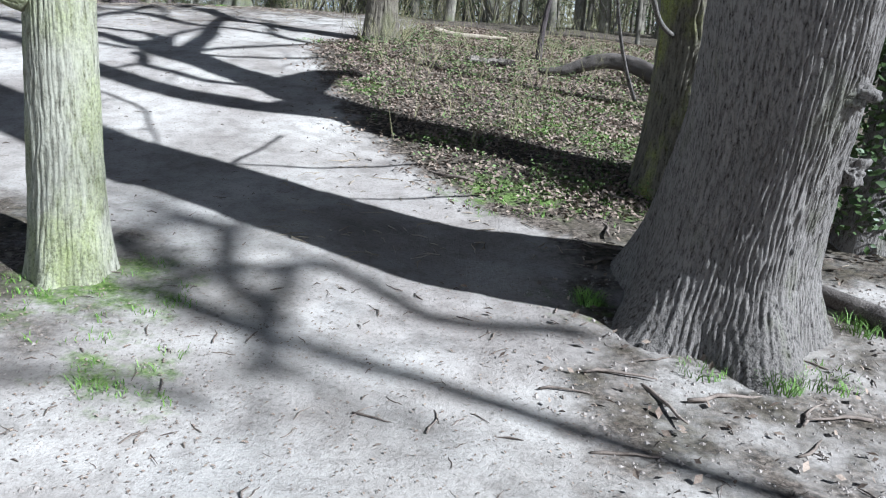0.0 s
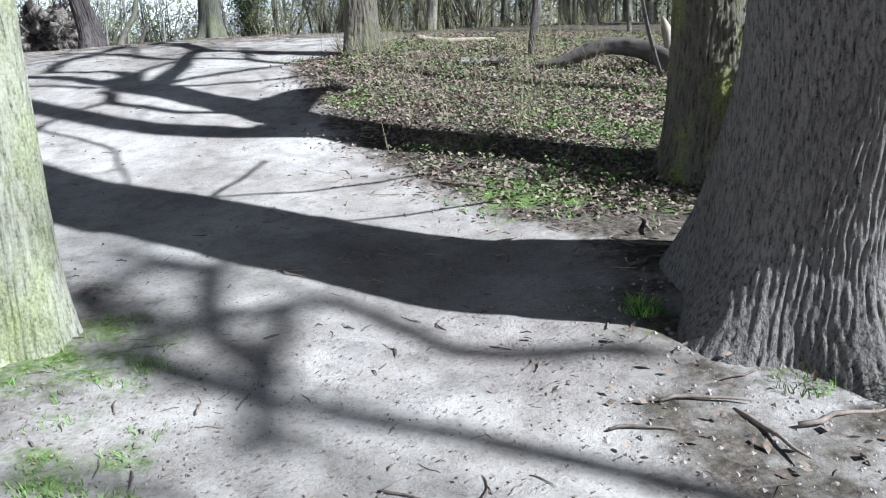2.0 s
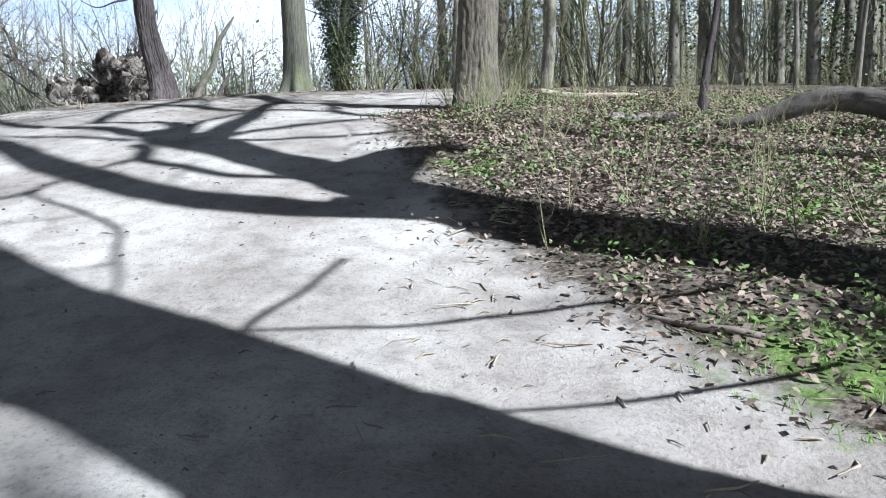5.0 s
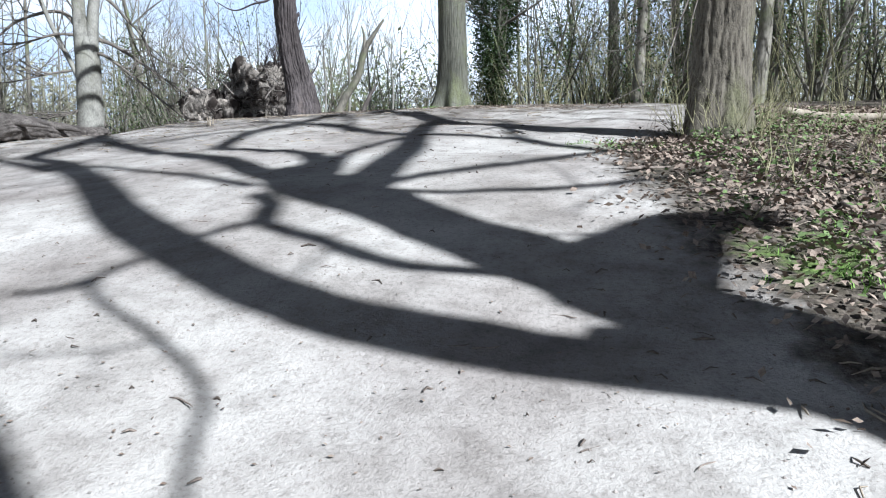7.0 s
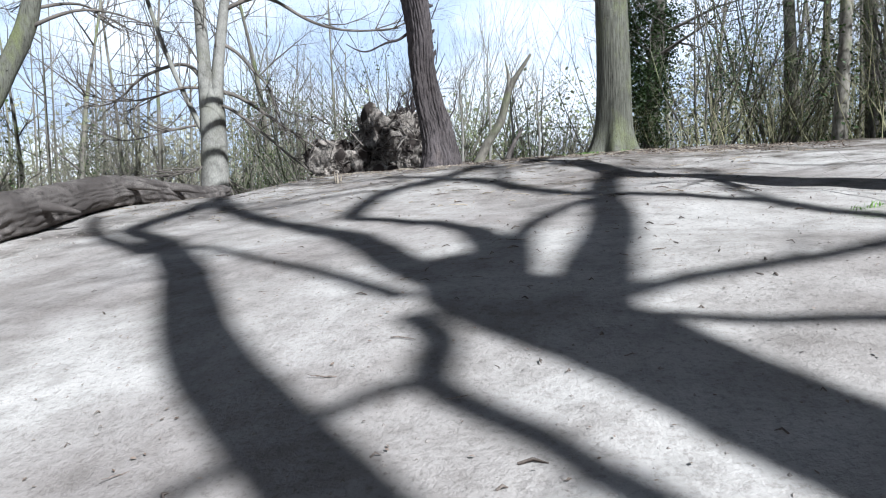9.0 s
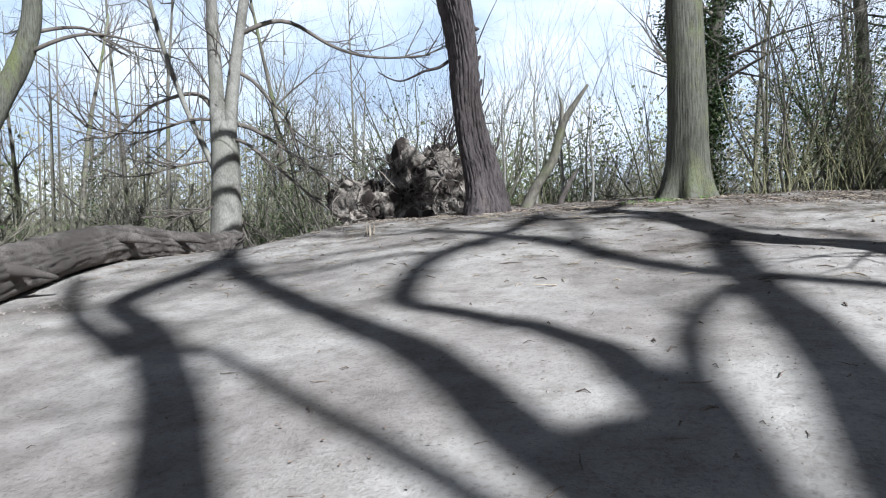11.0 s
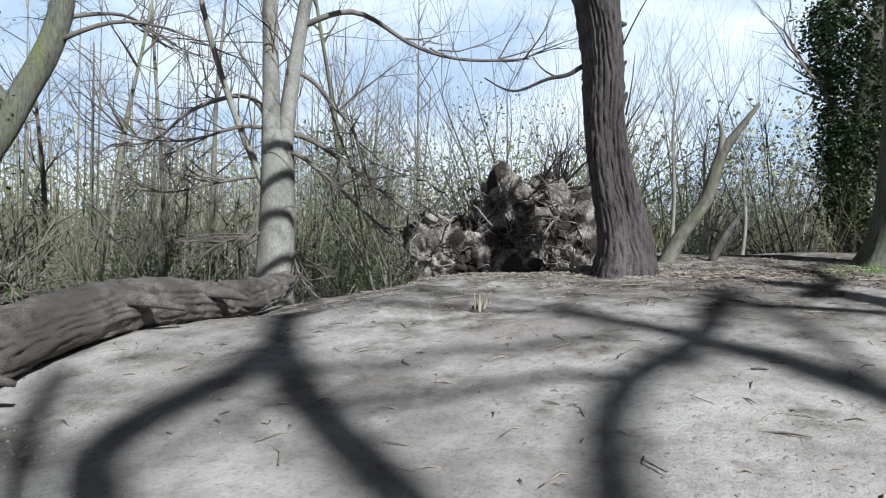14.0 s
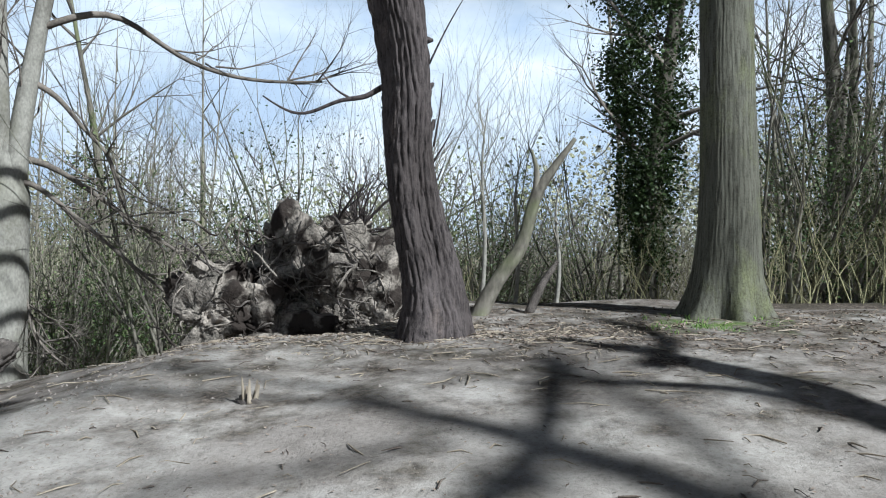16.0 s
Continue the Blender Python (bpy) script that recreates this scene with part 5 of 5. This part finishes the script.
for x, y, turn, length in ((0.02, 3.42, 75, 0.24), (-0.2, 3.6, 150, 0.12), (-0.35, 3.5, 60, 0.16), (-0.28, 3.48, 8, 0.22), (-1.12, 4.2, 110, 0.2), (-1.28, 4.15, 100, 0.2), (-1.18, 3.98, 5, 0.14), (0.72, 3.9, 20, 0.3), (1.05, 4.12, 20, 0.42), (1.6, 3.9, 25, 0.5), (2.0, 3.75, 60, 0.35), (2.15, 3.8, 150, 0.4), (0.35, 4.5, 80, 0.2), (0.4, 4.25, 20, 0.14), (1.95, 3.35, 5, 0.34), (0.14, 3.45, 60, 0.12), (-0.3, 5.1, 120, 0.18), (0.75, 4.9, 100, 0.22), (-4.55, 11.05, 20, 0.12), (-3.6, 8.9, 0, 0.16)):
    stick(x, y, turn, length)
for k in range(230):
    q = rng.random()
    x, y = (rng.uniform(-3.2, 1.4), rng.uniform(2, 6)) if q < 0.35 else ((rng.uniform(-9.8, -3.5), rng.uniform(11.5, 19)) if q < 0.6 else (rng.uniform(-5.5, -0.3), rng.uniform(6, 13)))
    stick(x, y, rng.uniform(0, 360), rng.uniform(0.05, 0.14))
for k in range(60):
    y = rng.uniform(2, 17)
    stick(edge_at(y) + rng.uniform(0, 4), y, rng.uniform(0, 360), rng.uniform(0.2, 0.7), 1.0, "dry fallen stick among dead leaves")

# straw, bark slivers and twig ends on the earth
def sliver_field(count, spot, lo, hi, material, label):
    s = Shape()
    for p in scatter(count, spot):
        a, h = rng.uniform(0, 6.3), lo + (hi - lo) * rng.random() ** 2
        d = Vector((math.cos(a), math.sin(a), rng.uniform(-0.05, 0.12))) * h
        bend = Vector((-d.y, d.x, 0)) * rng.uniform(-0.25, 0.25)
        r = rng.uniform(0.002, 0.006)
        s.tube([p - d * 0.5, p + bend + Vector((0, 0, 0.012)), p + d * 0.5 + Vector((0, 0, 0.004))], [r, r * 1.2, r * 0.5], 3, closed=False)
    tagged(part("twig_litter", s, material, None), label, "twig litter", kind="stuff")


def crest_floor():
    k = rng.random()
    if k < 0.45:
        return rng.gauss(-8.6, 1.3), min(20.8, rng.gauss(19.5, 0.55))
    if k < 0.7:
        return rng.uniform(-7.5, -3.0), rng.uniform(18.6, 21.2)
    return rng.uniform(-11.5, -3.5), rng.uniform(14.5, 20.5)


sliver_field(1300, crest_floor, 0.05, 0.3, PALEWOOD, "pale slivers of bark and straw on the bare earth")
sliver_field(500, crest_floor, 0.04, 0.24, STICK, "dark twig ends strewn on the bare earth")
sliver_field(160, lambda: (rng.uniform(-3.4, 3.2), rng.uniform(1.8, 5.0)), 0.03, 0.16, STICK, "dark twig ends strewn on the path")
sliver_field(1200, lambda: (edge_at(10) + rng.uniform(0, 5.5), rng.uniform(5.5, 17)), 0.06, 0.3, PALEWOOD, "pale straws and broken stalks in the leaves")
sh = Shape()
leaves(sh, [p + Vector((0, 0, 0.012)) for p in scatter(3600, lambda: (rng.uniform(-10.5, -2.5), rng.uniform(18.9, 21.3)))], 0.032, rng, 0.6)
tagged(part("leaf_litter", sh, LEAF, None), "dead leaves gathered along the crest", "leaf litter", kind="stuff")

# the ivy-clad stump and the cut pole beyond the great oak
stub = thing("ivy_clad_stump", 3.45, 6.25, "old stump covered in glossy dark ivy", "stump")
s = Shape()
s.tube([(0, 0, -0.2), (0.02, 0, 0.6), (0.05, 0.02, 1.6), (0.1, 0, 2.6)], [0.24, 0.18, 0.15, 0.1], 16, 24, bark(0.02, 9, 91, 0.1))
part("trunk", s, OAK, stub)
s = Shape()
leaves(s, [Vector((rng.gauss(0, 0.26), rng.gauss(0, 0.26), rng.uniform(0.1, 2.6))) for _ in range(3600)], 0.08, rng, 1.1)
part("ivy", s, IVY, stub, "glossy ivy leaves")
pole = thing("cut_pole", 2.95, 4.7, "fallen pole lying on the litter behind the oak", "log")
s = Shape()
s.tube(local([on_ground(2.62, 5.2, 0.07), on_ground(2.95, 4.7, 0.075), on_ground(3.35, 4.15, 0.07)], pole), [0.065, 0.07, 0.06], 14, 24, bark(0.006, 6, 93, 0.08))
part("stem", s, LOGWOOD, pole)

# rotten wood in the litter
bough = thing("fallen_bough", 0.1, 16.8, "pale barkless bough lying on the wood floor", "log")
s = Shape()
s.tube(local([on_ground(-0.55, 16.9, 0.12), on_ground(-0.2, 16.85, 0.06), on_ground(0.4, 16.75, 0.05), on_ground(1.0, 16.7, 0.04)], bough), [0.05, 0.075, 0.06, 0.03], 12, 24, bark(0.006, 6, 95, 0.12))
part("stem", s, PALEWOOD, bough)
rotten = thing("rotten_log", 0.55, 13.1, "rotten red-brown log breaking up in the leaves", "log")
for k in range(5):
    clod(rotten, (-0.25 + 0.13 * k, 0.04 * (k % 2), 0.05), (0.12, 0.08, 0.07), 96 + k, ROOTSOIL, "chunk", 3, 0.5)
# shoots at the foot of the mossy oak
s = Shape()
for k in range(60):
    a = rng.uniform(0, 6.3)
    twigs(s, on_ground(-1.44 + 0.4 * math.cos(a), 14.7 + 0.4 * math.sin(a)), (math.cos(a) * 0.4, math.sin(a) * 0.4, 1), rng.uniform(0.25, 0.6), 0.006, rng, 1, 3, 0.6)
tagged(part("basal_shoots", s, BRUSH, None), "thin shoots sprouting round the foot of an oak", "shoots", kind="stuff")

# crumbly soil at the great oak's foot and under the root plate
def crumb_field(count, spot, lo, hi, name, label):
    s = Shape()
    for p in scatter(count, spot):
        r = lo + (hi - lo) * rng.random() ** 3
        w = [Vector((rng.uniform(0.6, 1.2), 0, 0)), Vector((0, rng.uniform(0.6, 1.2), 0)), Vector((0, 0, rng.uniform(0.4, 0.9)))]
        s.add([tuple(p + q * r) for q in (w[0], w[1], -w[0] * 0.8, -w[1] * 0.9, w[2], -w[2])], [(0, 1, 4), (1, 2, 4), (2, 3, 4), (3, 0, 4), (1, 0, 5), (2, 1, 5), (3, 2, 5), (0, 3, 5)])
    tagged(part(name, s, CRUMB, None, smooth=False), label, "soil", kind="stuff")


def oak_foot():
    while True:
        x, y = rng.uniform(0.55, 3.6), rng.uniform(2.0, 5.4)
        if math.hypot(x - 1.9, y - 4.95) > 0.72 and rng.random() < 0.25 + 0.4 * (x - 0.5):
            return x, y


crumb_field(5200, oak_foot, 0.003, 0.022, "soil_crumbs", "loose crumbs of dry soil at the oak's foot")
crumb_field(2600, lambda: (rng.gauss(-9.0, 1.4), min(20.6, rng.gauss(19.6, 0.6))), 0.004, 0.026, "soil_crumbs", "loose crumbs of dry soil before the root plate")
crumb_field(3000, lambda: (rng.uniform(-3.6, -1.0), rng.uniform(1.8, 4.6)), 0.003, 0.018, "soil_crumbs", "loose crumbs of dry soil on the path's edge")
crumb_field(2200, lambda: (rng.gauss(-10.9, 0.5) + 0.9, rng.uniform(12.5, 18.5)), 0.003, 0.02, "soil_crumbs", "chips of bark and soil beside the fallen log")
crumb_field(9000, lambda: (rng.gauss(-0.35 * rng.uniform(4, 15), 1.6), rng.uniform(2.0, 17)), 0.002, 0.011, "soil_crumbs", "tiny crumbs of soil and grit on the trodden path")
sliver_field(260, lambda: (rng.gauss(-3.2, 2.0), rng.uniform(5, 15)), 0.02, 0.09, STICK, "small dark twig ends strewn over the trodden path")
